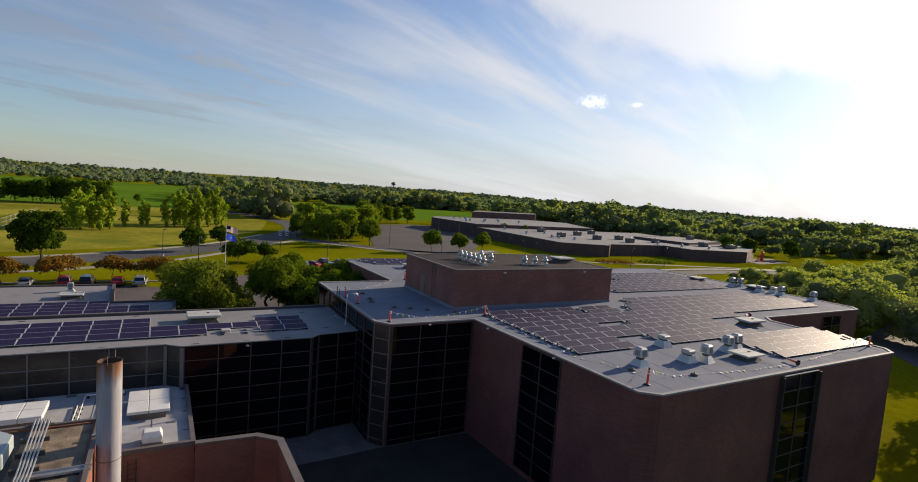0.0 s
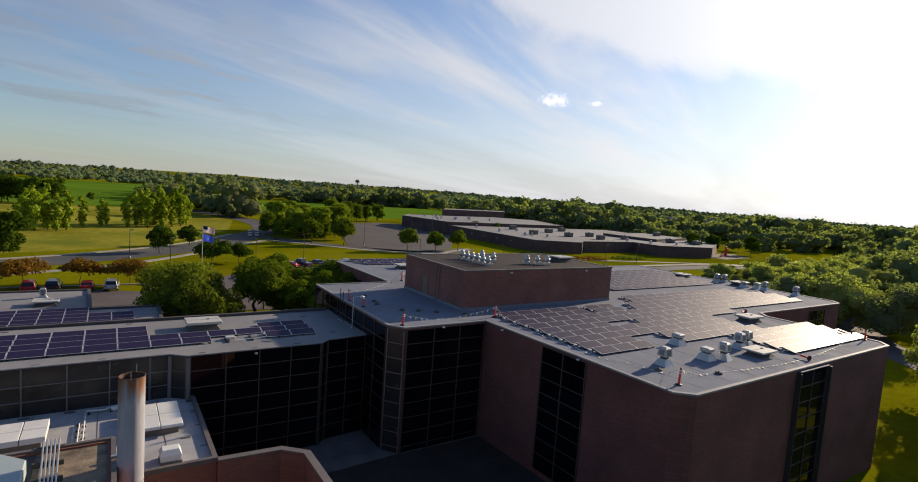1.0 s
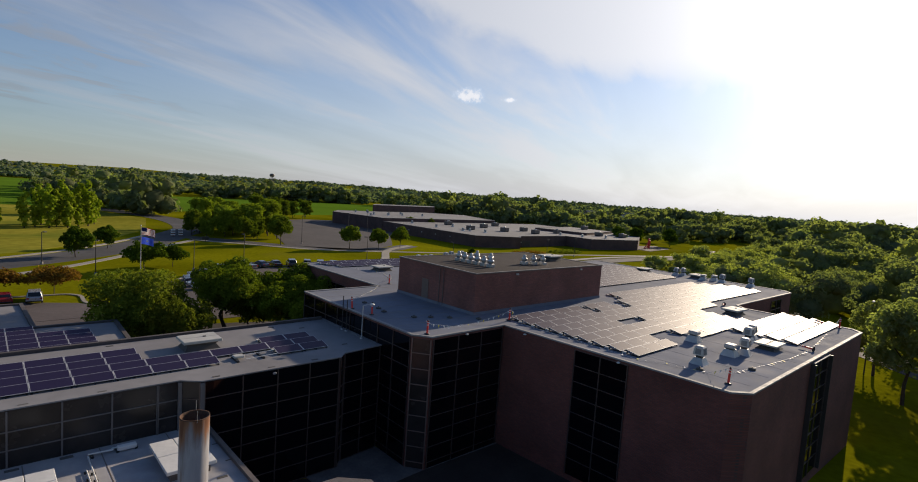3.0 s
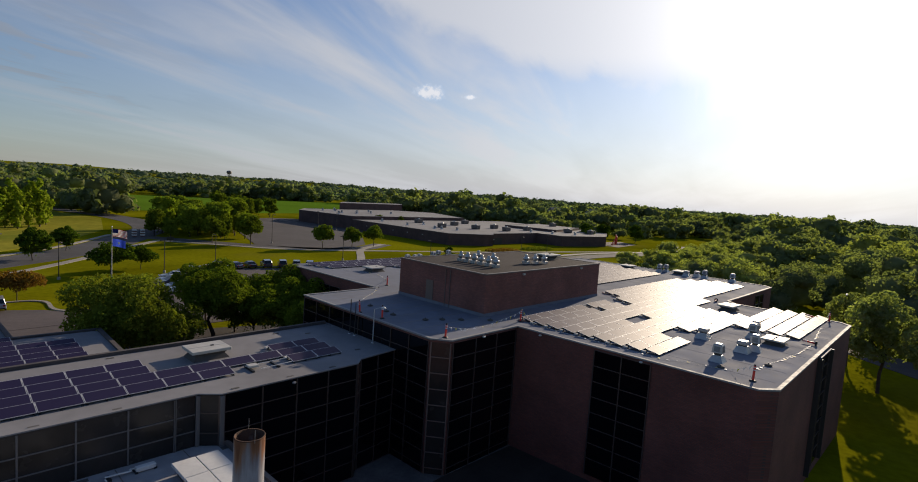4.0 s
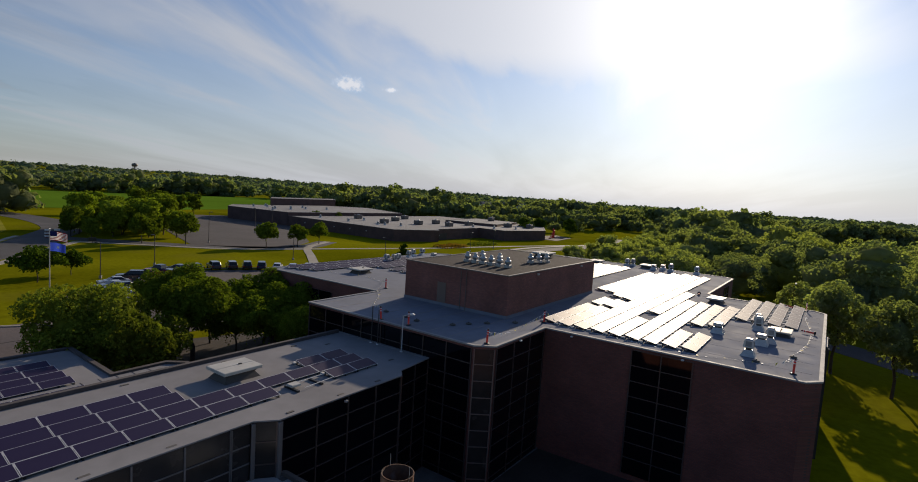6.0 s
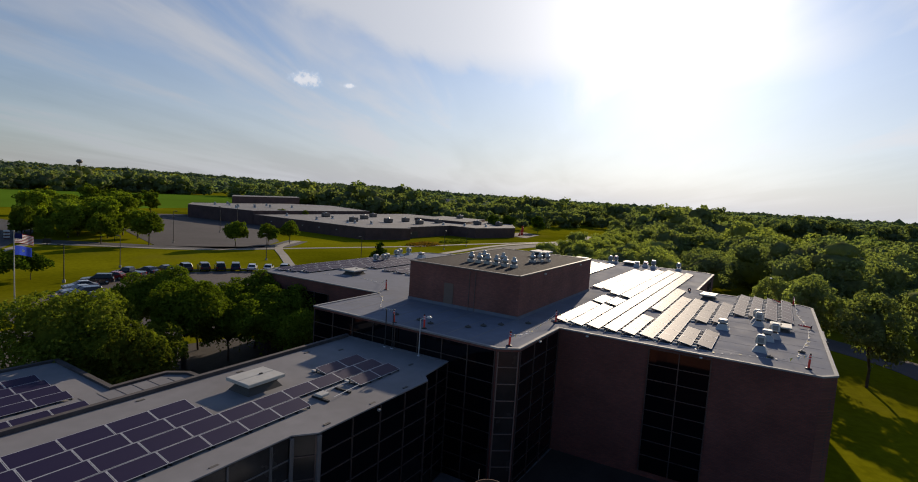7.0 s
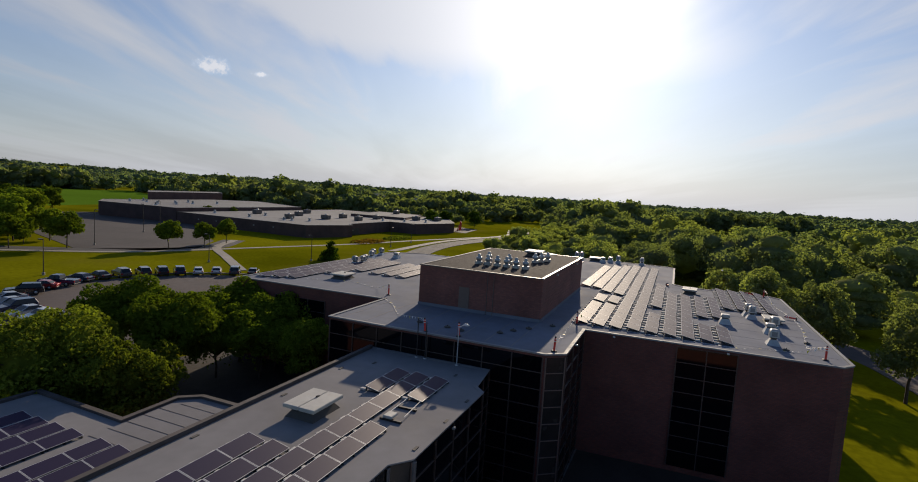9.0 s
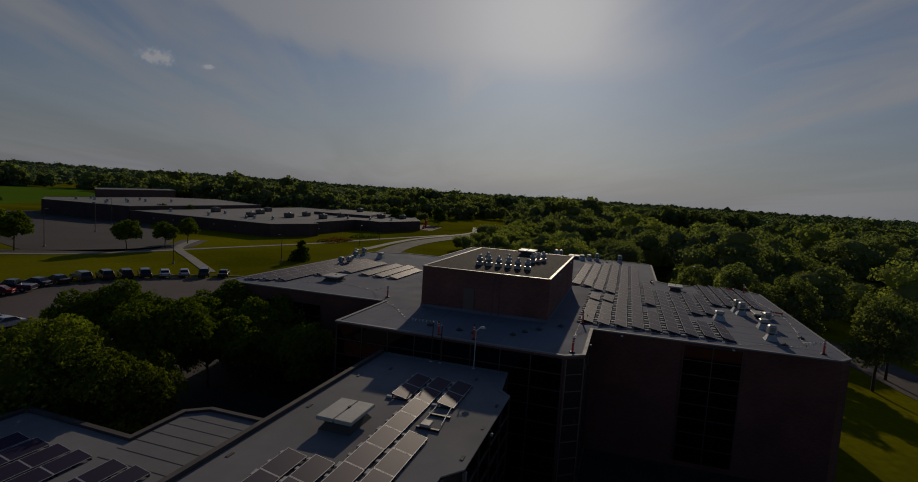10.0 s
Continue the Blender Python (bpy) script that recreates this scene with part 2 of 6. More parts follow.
def leaf_material(name, a, b, each=0.15, through_light=0.32):
    """Leaves: diffuse and translucent, varied from clump to clump and tree to tree."""
    m = bpy.data.materials.new(name)
    m.use_nodes = True
    t = m.node_tree
    t.nodes.clear()
    out = t.nodes.new("ShaderNodeOutputMaterial")
    geo = t.nodes.new("ShaderNodeNewGeometry")
    info = t.nodes.new("ShaderNodeObjectInfo")
    mx = t.nodes.new("ShaderNodeMix")
    mx.data_type = "RGBA"
    t.links.new(geo.outputs["Random Per Island"], mx.inputs["Factor"])
    mx.inputs["A"].default_value, mx.inputs["B"].default_value = (*a, 1), (*b, 1)
    r = t.nodes.new("ShaderNodeMapRange")
    t.links.new(info.outputs["Random"], r.inputs["Value"])
    r.inputs["To Min"].default_value, r.inputs["To Max"].default_value = 1 - each, 1 + each
    co = t.nodes.new("ShaderNodeTexCoord")
    n = t.nodes.new("ShaderNodeTexNoise")
    n.inputs["Scale"].default_value = 0.35
    t.links.new(co.outputs["Object"], n.inputs["Vector"])
    r2 = t.nodes.new("ShaderNodeMapRange")
    t.links.new(n.outputs["Fac"], r2.inputs["Value"])
    for key, v in (("From Min", 0.3), ("From Max", 0.7), ("To Min", 0.75), ("To Max", 1.25)):
        r2.inputs[key].default_value = v
    k = t.nodes.new("ShaderNodeMath")
    k.operation = "MULTIPLY"
    t.links.new(r.outputs[0], k.inputs[0]), t.links.new(r2.outputs[0], k.inputs[1])
    sc = t.nodes.new("ShaderNodeVectorMath")
    sc.operation = "SCALE"
    t.links.new(mx.outputs["Result"], sc.inputs[0]), t.links.new(k.outputs[0], sc.inputs["Scale"])
    d = t.nodes.new("ShaderNodeBsdfPrincipled")
    d.inputs["Roughness"].default_value, d.inputs["Specular IOR Level"].default_value = 0.8, 0.0
    t.links.new(sc.outputs[0], d.inputs["Base Color"])
    tr = t.nodes.new("ShaderNodeBsdfTranslucent")
    warm = t.nodes.new("ShaderNodeMix")
    warm.data_type, warm.blend_type = "RGBA", "MULTIPLY"
    warm.inputs["Factor"].default_value = 1.0
    t.links.new(sc.outputs[0], warm.inputs["A"])
    warm.inputs["B"].default_value = (1.25, 1.4, 0.5, 1)
    t.links.new(warm.outputs["Result"], tr.inputs["Color"])
    ms = t.nodes.new("ShaderNodeMixShader")
    ms.inputs[0].default_value = through_light
    t.links.new(d.outputs[0], ms.inputs[1]), t.links.new(tr.outputs[0], ms.inputs[2])
    bump = t.nodes.new("ShaderNodeBump")
    bump.inputs["Strength"].default_value, bump.inputs["Distance"].default_value = 0.8, 0.35
    n2 = t.nodes.new("ShaderNodeTexNoise")
    n2.inputs["Scale"].default_value, n2.inputs["Detail"].default_value = 1.3, 4
    t.links.new(co.outputs["Object"], n2.inputs["Vector"])
    t.links.new(n2.outputs["Fac"], bump.inputs["Height"])
    t.links.new(bump.outputs[0], d.inputs["Normal"])
    t.links.new(ms.outputs[0], out.inputs[0])
    return m


def glass_material(name, base, rough, spec=0.5, ior=1.5):
    m = bpy.data.materials.new(name)
    m.use_nodes = True
    p = m.node_tree.nodes["Principled BSDF"]
    p.inputs["Base Color"].default_value, p.inputs["Roughness"].default_value = (*base, 1), rough
    p.inputs["Specular IOR Level"].default_value, p.inputs["IOR"].default_value = spec, ior
    return m


GRASS = material("grass", (0.145, 0.152, 0.004), 0.95, spec=0.0, vary=0.3, big=0.03, small=1.2, bump=0.6, bump_scale=8, tint=(0.175, 0.168, 0.005), patch=((0.17, 0.15, 0.018), 0.5, 0.05))
MEADOW = material("meadow", (0.2, 0.2, 0.018), 0.95, spec=0.0, vary=0.3, big=0.015, small=0.4, tint=(0.3, 0.265, 0.04), patch=((0.11, 0.15, 0.02), 0.7, 0.04))
CROP = material("crop", (0.1, 0.185, 0.016), 0.95, spec=0.0, vary=0.15, big=0.01, small=0.3)
ASPHALT = material("asphalt", (0.075, 0.072, 0.072), 0.9, spec=0.3, vary=0.2, big=0.06, small=2, bump=0.3, bump_scale=60, patch=((0.12, 0.11, 0.105), 0.5, 0.1))
LOT = material("lot", (0.105, 0.086, 0.08), 0.9, spec=0.3, vary=0.2, big=0.08, small=2, bump=0.3, bump_scale=60, patch=((0.09, 0.08, 0.08), 0.5, 0.15))
UPPER_LOT = material("upper_lot", (0.078, 0.069, 0.067), 0.92, spec=0.25, vary=0.18, big=0.05, small=1.2, bump=0.3, bump_scale=60, patch=((0.1, 0.088, 0.084), 0.5, 0.06))
CONCRETE = material("concrete", (0.3, 0.27, 0.225), 0.85, vary=0.15, big=0.3, small=5, bump=0.2)
# darker copy of the concrete, with the court's shade put into its colour
PAVING_SHADE = material("paving", (0.13, 0.122, 0.115), 0.9, vary=0.25, big=0.5, small=4, bump=0.2)
# blue skylight of the shaded parts is put into this roof colour
ROOF_GREY = material("roof_grey", (0.185, 0.2, 0.238), 0.92, spec=0.12, vary=0.12, big=0.12, small=1.3, bump=0.1, bump_scale=3, patch=((0.165, 0.172, 0.19), 0.5, 0.35))
ROOF_SOUTH = material("roof_south", (0.36, 0.355, 0.36), 0.9, spec=0.12, vary=0.14, big=0.3, small=1.4, bump=0.15, bump_scale=3, patch=((0.27, 0.265, 0.27), 0.6, 0.5))
ROOF_PALE = material("roof_pale", (0.235, 0.228, 0.23), 0.92, spec=0.12, vary=0.12, big=0.15, small=1.1, bump=0.1, bump_scale=3, patch=((0.23, 0.225, 0.225), 0.5, 0.4))
ROOF_BROWN = material("roof_brown", (0.046, 0.039, 0.038), 0.95, spec=0.1, vary=0.15, big=0.2, small=6, bump=0.5, bump_scale=30)
FAR_ROOF = material("far_roof", (0.185, 0.182, 0.185), 0.9, vary=0.15, big=0.03, small=0.3, patch=((0.17, 0.165, 0.16), 0.7, 0.05))
GRAVEL = material("gravel", (0.225, 0.17, 0.115), 0.95, vary=0.55, big=0.8, small=13, bump=1.0, bump_scale=30)
BRICK = brick_material("brick", (0.2, 0.063, 0.045), (0.143, 0.047, 0.036), (0.09, 0.054, 0.047))
BRICK_RIB = brick_material("brick_rib", (0.29, 0.105, 0.08), (0.21, 0.078, 0.062), (0.13, 0.07, 0.06), 0.1, 0.3)
BRICK_FAR = brick_material("brick_far", (0.12, 0.06, 0.05), (0.095, 0.05, 0.043), (0.08, 0.055, 0.05))
BRICK_RED = brick_material("brick_red", (0.3, 0.105, 0.06), (0.24, 0.085, 0.05), (0.16, 0.09, 0.07))
FASCIA = material("fascia", (0.035, 0.028, 0.027), 0.5, vary=0.15, big=0.4, small=3)
COPING = material("coping", (0.25, 0.25, 0.25), 0.7, spec=0.3, vary=0.1, big=0.3, small=4)
BRONZE = material("bronze_bars", (0.2, 0.145, 0.125), 0.5, metal=0.3, vary=0.1)
PARAPET = material("parapet", (0.075, 0.063, 0.06), 0.85, vary=0.25, big=0.5, small=4)
COPING_DARK = material("coping_dark", (0.135, 0.112, 0.098), 0.5, vary=0.15, big=0.5, small=4)
GLASS = glass_material("dark_glass", (0.003, 0.003, 0.005), 0.04, 0.4, 1.45)
SPANDREL = material("spandrel_glass", (0.03, 0.026, 0.024), 0.22, spec=0.35, vary=0.3, big=0.35, small=1.5)
MULLION_PALE = material("pillar_paint", (0.16, 0.15, 0.15), 0.5, metal=0.3, vary=0.1)
MULLION = material("mullion", (0.1, 0.075, 0.068), 0.45, metal=0.5, vary=0.1)
PANEL = glass_material("solar_glass", (0.021, 0.0135, 0.045), 0.55, 0.22)
PANEL.node_tree.nodes["Principled BSDF"].inputs["Specular Tint"].default_value = (0.84, 0.82, 1.0, 1)      # anti-reflective cells
ALU = material("aluminium", (0.52, 0.52, 0.53), 0.55, metal=0.3, vary=0.06)
RUBBER = material("rubber", (0.02, 0.02, 0.02), 0.8, vary=0.2)
BLOCK = material("ballast", (0.58, 0.56, 0.53), 0.9, vary=0.15, small=12)
VENT = material("vent_metal", (0.48, 0.47, 0.45), 0.45, metal=0.5, vary=0.1, big=1.5, small=8)
WHITE = material("white_paint", (0.68, 0.67, 0.63), 0.5, vary=0.08, big=0.8, small=5)
CREAM = material("cream_cover", (0.47, 0.455, 0.41), 0.6, vary=0.12, big=0.6, small=4, patch=((0.4, 0.37, 0.3), 0.5, 1.0))
RED = material("red_plastic", (0.8, 0.05, 0.035), 0.45, vary=0.12, big=2)
BLACK = material("black_plastic", (0.015, 0.015, 0.016), 0.5, vary=0.1)
STEEL_DARK = material("dull_steel", (0.2, 0.2, 0.205), 0.55, metal=0.5, vary=0.15, big=2, small=10)
STEEL = material("galvanised", (0.5, 0.5, 0.5), 0.42, metal=0.8, vary=0.15, big=2, small=10)
CURB = material("hatch_curb", (0.085, 0.078, 0.07), 0.85, vary=0.15)
TEAL = material("teal_metal", (0.36, 0.42, 0.42), 0.5, vary=0.08)
POLE = material("dark_pole", (0.03, 0.028, 0.026), 0.5, vary=0.1)
PENNANT_Y = material("yellow_flag", (0.75, 0.6, 0.05), 0.6, vary=0.1)
PENNANT_W = material("white_flag", (0.8, 0.8, 0.78), 0.6, vary=0.05)
# soil made extra dark, so that shade is part of its colour
SHADE_SOIL = material("mulch", (0.035, 0.026, 0.02), 0.95, vary=0.3, big=0.5, small=8, bump=0.6, bump_scale=12)
BARK = material("bark", (0.07, 0.05, 0.035), 0.95, vary=0.3, big=2, small=12, bump=0.8, bump_scale=15)
LEAF = leaf_material("leaf", (0.1, 0.138, 0.013), (0.175, 0.215, 0.024))
LEAF_PALE = leaf_material("leaf_pale", (0.125, 0.15, 0.02), (0.21, 0.232, 0.032), 0.15, 0.36)
LEAF_CLUMP = leaf_material("leaf_clump", (0.15, 0.195, 0.02), (0.235, 0.28, 0.032), 0.18, 0.4)
LEAF_LIME = leaf_material("leaf_lime", (0.22, 0.28, 0.025), (0.32, 0.38, 0.04), 0.15, 0.42)
LEAF_DARK = leaf_material("leaf_dark", (0.05, 0.085, 0.01), (0.09, 0.135, 0.016))
LEAF_RUST = leaf_material("leaf_rust", (0.17, 0.085, 0.018), (0.25, 0.14, 0.03))
# woods: bluish distance haze is put into the leaf colours, most in the far tone
WOOD_A = leaf_material("leaf_wood_dark", (0.137, 0.16, 0.085), (0.194, 0.213, 0.104), 0.15, 0.5)
WOOD_B = leaf_material("leaf_wood", (0.18, 0.199, 0.092), (0.248, 0.269, 0.114), 0.15, 0.5)
WOOD_C = leaf_material("leaf_wood_pale", (0.24, 0.258, 0.092), (0.322, 0.342, 0.12), 0.15, 0.5)
WOOD_MID_HAZE = leaf_material("leaf_wood_mid", (0.131, 0.16, 0.08), (0.188, 0.217, 0.1), 0.15, 0.5)
WOOD_FAR_HAZE = leaf_material("leaf_wood_far", (0.15, 0.188, 0.128), (0.192, 0.23, 0.152), 0.1, 0.55)
CAR_GLASS = glass_material("car_glass", (0.01, 0.012, 0.014), 0.05)
LAMP_GLASS = glass_material("lamp_lens", (0.5, 0.5, 0.48), 0.2)
TAIL_RED = glass_material("tail_lens", (0.35, 0.01, 0.01), 0.2)


# ---- mesh helpers ----
class Shape:
    """Collects corners and faces of one part."""

    def __init__(self):
        self.v, self.f, self.s = [], [], []

    def add(self, verts, faces, smooth=False):
        o = len(self.v)
        self.v += [tuple(p) for p in verts]
        self.f += [tuple(i + o for i in f) for f in faces]
        self.s += [smooth] * len(faces)
        return self

    def box(self, x0, y0, z0, x1, y1, z1, m=None):
        p = [Vector((x, y, z)) for z in (z0, z1) for x, y in ((x0, y0), (x1, y0), (x1, y1), (x0, y1))]
        if m is not None:
            p = [m @ q for q in p]
        return self.add(p, [(3, 2, 1, 0), (4, 5, 6, 7), (0, 1, 5, 4), (1, 2, 6, 5), (2, 3, 7, 6), (3, 0, 4, 7)])

    def prism(self, poly, z0, z1, cap=True):
        n = len(poly)
        v = [(x, y, z0) for x, y in poly] + [(x, y, z1) for x, y in poly]
        f = [(i, (i + 1) % n, n + (i + 1) % n, n + i) for i in range(n)]
        if cap:
            f += [tuple(range(n - 1, -1, -1)), tuple(range(n, 2 * n))]
        return self.add(v, f)

    def tube(self, a, b, r0, r1=None, n=10, cap=True):
        a, b = Vector(a), Vector(b)
        r1 = r0 if r1 is None else r1
        q = (b - a).to_track_quat("Z", "Y")
        ring = [q @ Vector((math.cos(2 * math.pi * i / n), math.sin(2 * math.pi * i / n), 0)) for i in range(n)]
        v = [a + p * r0 for p in ring] + [b + p * r1 for p in ring]
        self.add(v, [(i, (i + 1) % n, n + (i + 1) % n, n + i) for i in range(n)], True)
        if cap:
            self.add(v[:n], [tuple(range(n - 1, -1, -1))]), self.add(v[n:], [tuple(range(n))])
        return self

    def lathe(self, profile, n=14, at=(0, 0, 0)):
        v = [(at[0] + r * math.cos(2 * math.pi * i / n), at[1] + r * math.sin(2 * math.pi * i / n), at[2] + z) for r, z in profile for i in range(n)]
        f = [(k * n + i, k * n + (i + 1) % n, (k + 1) * n + (i + 1) % n, (k + 1) * n + i) for k in range(len(profile) - 1) for i in range(n)]
        return self.add(v, f, True)

    def mesh(self, name, mat, bevel=0.0):
        me = bpy.data.meshes.new(name)
        me.from_pydata(self.v, [], self.f)
        me.polygons.foreach_set("use_smooth", self.s)
        me.materials.append(mat)
        if bevel:
            bm = bmesh.new()
            bm.from_mesh(me)
            bmesh.ops.remove_doubles(bm, verts=bm.verts, dist=1e-4)
            bmesh.ops.bevel(bm, geom=[e for e in bm.edges if e.calc_face_angle(0) > 0.5], offset=bevel, segments=1, affect="EDGES")
            bm.to_mesh(me)
            bm.free()
        me.update()
        return me


def part(name, shape, mat, parent=None, label="", bevel=0.0):
    ob = new(name, shape.mesh(name, mat, bevel) if isinstance(shape, Shape) else shape)
    if parent is not None:
        ob.parent = parent
    return tagged(ob, label)


def thing(name, label, category, group="", kind="", at=(0, 0, 0), rz=0):
    ob = new(name)
    ob.empty_display_size = 0.2
    ob.matrix_basis = pose(*at, 0, 0, rz)
    return tagged(ob, label, category, group, kind)


def inset(poly, d):
    """The counter-clockwise polygon moved inwards by d (outwards for a negative d)."""
    out, n = [], len(poly)
    for i in range(n):
        a, b, c = Vector(poly[i - 1]), Vector(poly[i]), Vector(poly[(i + 1) % n])
        u, w = (b - a).normalized(), (c - b).normalized()
        n1, n2 = Vector((-u.y, u.x)), Vector((-w.y, w.x))
        k = d / max(0.2, 1 + n1.dot(n2))
        out.append(tuple(b + (n1 + n2) * k))
    return out


# ---- ground ----
def smooth(a, b, x):
    u = np.clip((x - a) / (b - a), 0, 1)
    return u * u * (3 - 2 * u)


def height(x, y):
    """Campus level is 0; the court, the south lawn and the woods lie lower; far hills rise."""
    x, y = np.asarray(x, float), np.asarray(y, float)
    edge = 45 + 12 * smooth(18, 40, x) + np.clip(x - 84, 0, 45) * 0.28
    h = -(1.9 + 1.1 * smooth(30, 60, x)) * (1 - smooth(0, 10, y - edge))
    h = h - 4.0 * smooth(110, 190, x) * (1 - smooth(-60, -8, y - edge)) * (1 - smooth(500, 900, x))
    r = np.hypot(x, y)
    h = h * (1 - smooth(600, 1400, r))
    h = h + 13 * smooth(1400, 3300, r) * np.exp(-((np.degrees(np.arctan2(y, x)) - 79) / 9) ** 2)
    h = h + smooth(1200, 3600, r) * (16 + 12 * np.sin(x / 610 + 1.3) * np.cos(y / 780) + 7 * np.sin((x - y) / 330)) * smooth(-0.35, 0.9, (y - 0.55 * x) / np.maximum(r, 1))
    return h


def hz(x, y):
    return float(height(x, y))


def graded(lo, hi, a, b, step):
    fine = np.arange(a, b + 0.01, step)
    left = a - np.geomspace(step * 1.5, a - lo, 34)[::-1]
    right = b + np.geomspace(step * 1.5, hi - b, 34)
    return np.concatenate([left, fine, right])


def grid_mesh(name, xs, ys, mat):
    gx, gy = np.meshgrid(xs, ys)
    v = np.stack([gx, gy, height(gx, gy)], -1).reshape(-1, 3)
    nx, ny = len(xs), len(ys)
    i = (np.arange(ny - 1)[:, None] * nx + np.arange(nx - 1)[None]).reshape(-1)
    me = bpy.data.meshes.new(name)
    me.from_pydata(v.tolist(), [], np.stack([i, i + 1, i + nx + 1, i + nx], -1).tolist())
    me.polygons.foreach_set("use_smooth", [True] * len(me.polygons))
    me.materials.append(mat)
    return me


tagged(new("ground", grid_mesh("ground", graded(-4500, 4600, -60, 260, 4), graded(-4500, 4600, -20, 260, 4), GRASS)),
       "sunlit yellow-green mown lawn around the school", "ground", kind="structure")


def strip(points, width):
    """A flat band along a line of points, as left and right edges."""
    out = []
    for i, p in enumerate(points):
        a, b = Vector(points[max(0, i - 1)]), Vector(points[min(len(points) - 1, i + 1)])
        u = (b - a).normalized()
        nrm = Vector((-u.y, u.x)) * width / 2
        out.append((Vector(p) + nrm, Vector(p) - nrm))
    return out


def curve_points(pts, n=8):
    """A smooth line through a few points."""
    pts = [Vector(p) for p in pts]
    q = [pts[0] * 2 - pts[1]] + pts + [pts[-1] * 2 - pts[-2]]
    out = []
    for i in range(1, len(q) - 2):
        for k in range(n):
            t = k / n
            a, b, c, d = q[i - 1:i + 3]
            out.append(0.5 * (2 * b + (c - a) * t + (2 * a - 5 * b + 4 * c - d) * t * t + (3 * b - a - 3 * c + d) * t ** 3))
    return out + [pts[-1]]


def band(name, pts, width, lift, mat, label, category, thick=0.12):
    s = Shape()
    e = strip(curve_points(pts), width)
    v = []
    for l, r in e:
        zl, zr = hz(l.x, l.y), hz(r.x, r.y)
        v += [(l.x, l.y, zl + lift), (r.x, r.y, zr + lift), (l.x, l.y, zl - thick), (r.x, r.y, zr - thick)]
    f = []
    for i in range(len(e) - 1):
        a, b = 4 * i, 4 * i + 4
        f += [(a, a + 1, b + 1, b), (a + 2, a, b, b + 2), (a + 1, a + 3, b + 3, b + 1)]
    s.add(v, f)
    return tagged(part(name, s, mat), label, category, kind="structure")


def plate(name, poly, lift, mat, label, category, z=None):
    s = Shape()
    n = len(poly)
    zs = [hz(*p) if z is None else z for p in poly]
    v = [(x, y, q + lift) for (x, y), q in zip(poly, zs)] + [(x, y, q - 0.3) for (x, y), q in zip(poly, zs)]
    s.add(v, [tuple(range(n))] + [(i, n + i, n + (i + 1) % n, (i + 1) % n) for i in range(n)])
    return tagged(part(name, s, mat), label, category, kind="structure")


# drive that curves past the lawn, with its kerb and footpath
band("road", [(-90, 118), (-50, 126), (-26, 130.5), (0, 146), (20, 166), (38, 196), (50, 222), (52, 262), (40, 310), (8, 380)], 11, 0.05, ASPHALT, "grey asphalt drive curving past the lawn", "road")
band("road", [(40, 190), (52, 174), (66, 157.5), (85, 149), (104, 158)], 6.5, 0.06, ASPHALT, "narrow asphalt link to the upper parking lot", "road")
band("kerb", [(-90, 124.5), (-50, 132.5), (-28, 137), (-4, 151.5), (15, 171), (32, 198)], 1.3, 0.12, CONCRETE, "pale concrete kerb along the drive", "kerb")
band("pavement", [(-90, 108), (-40, 116), (-18, 121), (0, 132), (14, 147), (28, 166), (40, 181)], 1.8, 0.07, CONCRETE, "worn concrete footpath beside the drive", "pavement")
band("pavement", [(40, 181), (52, 168), (64, 155), (78, 147.5), (96, 141), (126, 130), (158, 122), (196, 111)], 1.9, 0.08, CONCRETE, "pale concrete footpath across the lawn", "pavement")
band("pavement", [(64.5, 116), (76, 132), (88, 148), (104, 158)], 2.2, 0.1, CONCRETE, "concrete path running down to the lower lot", "pavement")
band("road", [(90, 92), (122, 104), (160, 108), (216, 101), (244, 106), (262, 112)], 7, 0.12, ASPHALT, "service road behind the school", "road")
band("pavement", [(120, 112), (164, 114), (214, 106.5), (240, 111.5), (256, 116)], 2.5, 0.14, CONCRETE, "concrete walk along the service road", "pavement")
band("road", [(30, -8), (62, -2), (84, 4), (100, 22), (122, 44), (150, 52)], 8, 0.06, LOT, "grey access road beyond the lawn", "road")
plate("upper_parking_lot", [(62, 166), (72, 151.5), (84, 150), (98, 160), (118, 190), (158, 240), (176, 258), (122, 276), (92, 262)], 0.06, UPPER_LOT, "faded grey asphalt of the empty upper parking lot", "parking lot", 0)
plate("lower_parking_lot", [(8, 84), (64, 84), (63, 106), (56, 117.5), (47, 123), (36, 126.5), (26, 123), (18, 116), (10, 108)], 0.05, LOT, "brown-grey asphalt of the lower parking lot", "parking lot", 0)
band("driveway", [(-60, 92), (-20, 94), (12, 92)], 14, 0.04, LOT, "asphalt drive before the north wing", "driveway")
plate("meadow", [(-400, 150), (-60, 140), (-28, 146), (0, 160), (18, 182), (34, 214), (44, 262), (30, 318), (-20, 345), (-160, 330), (-400, 320)], 0.05, MEADOW, "dry yellow-green meadow beyond the drive", "meadow", 0)
plate("crop_field", [(54, 318), (130, 312), (250, 340), (330, 520), (90, 520), (66, 420)], 0.08, CROP, "even green crop field", "field", 0)
plate("crop_field", [(-420, 352), (-60, 338), (34, 332), (40, 560), (60, 930), (-420, 930)], 0.08, CROP, "green crop field under the hills", "field", 0)
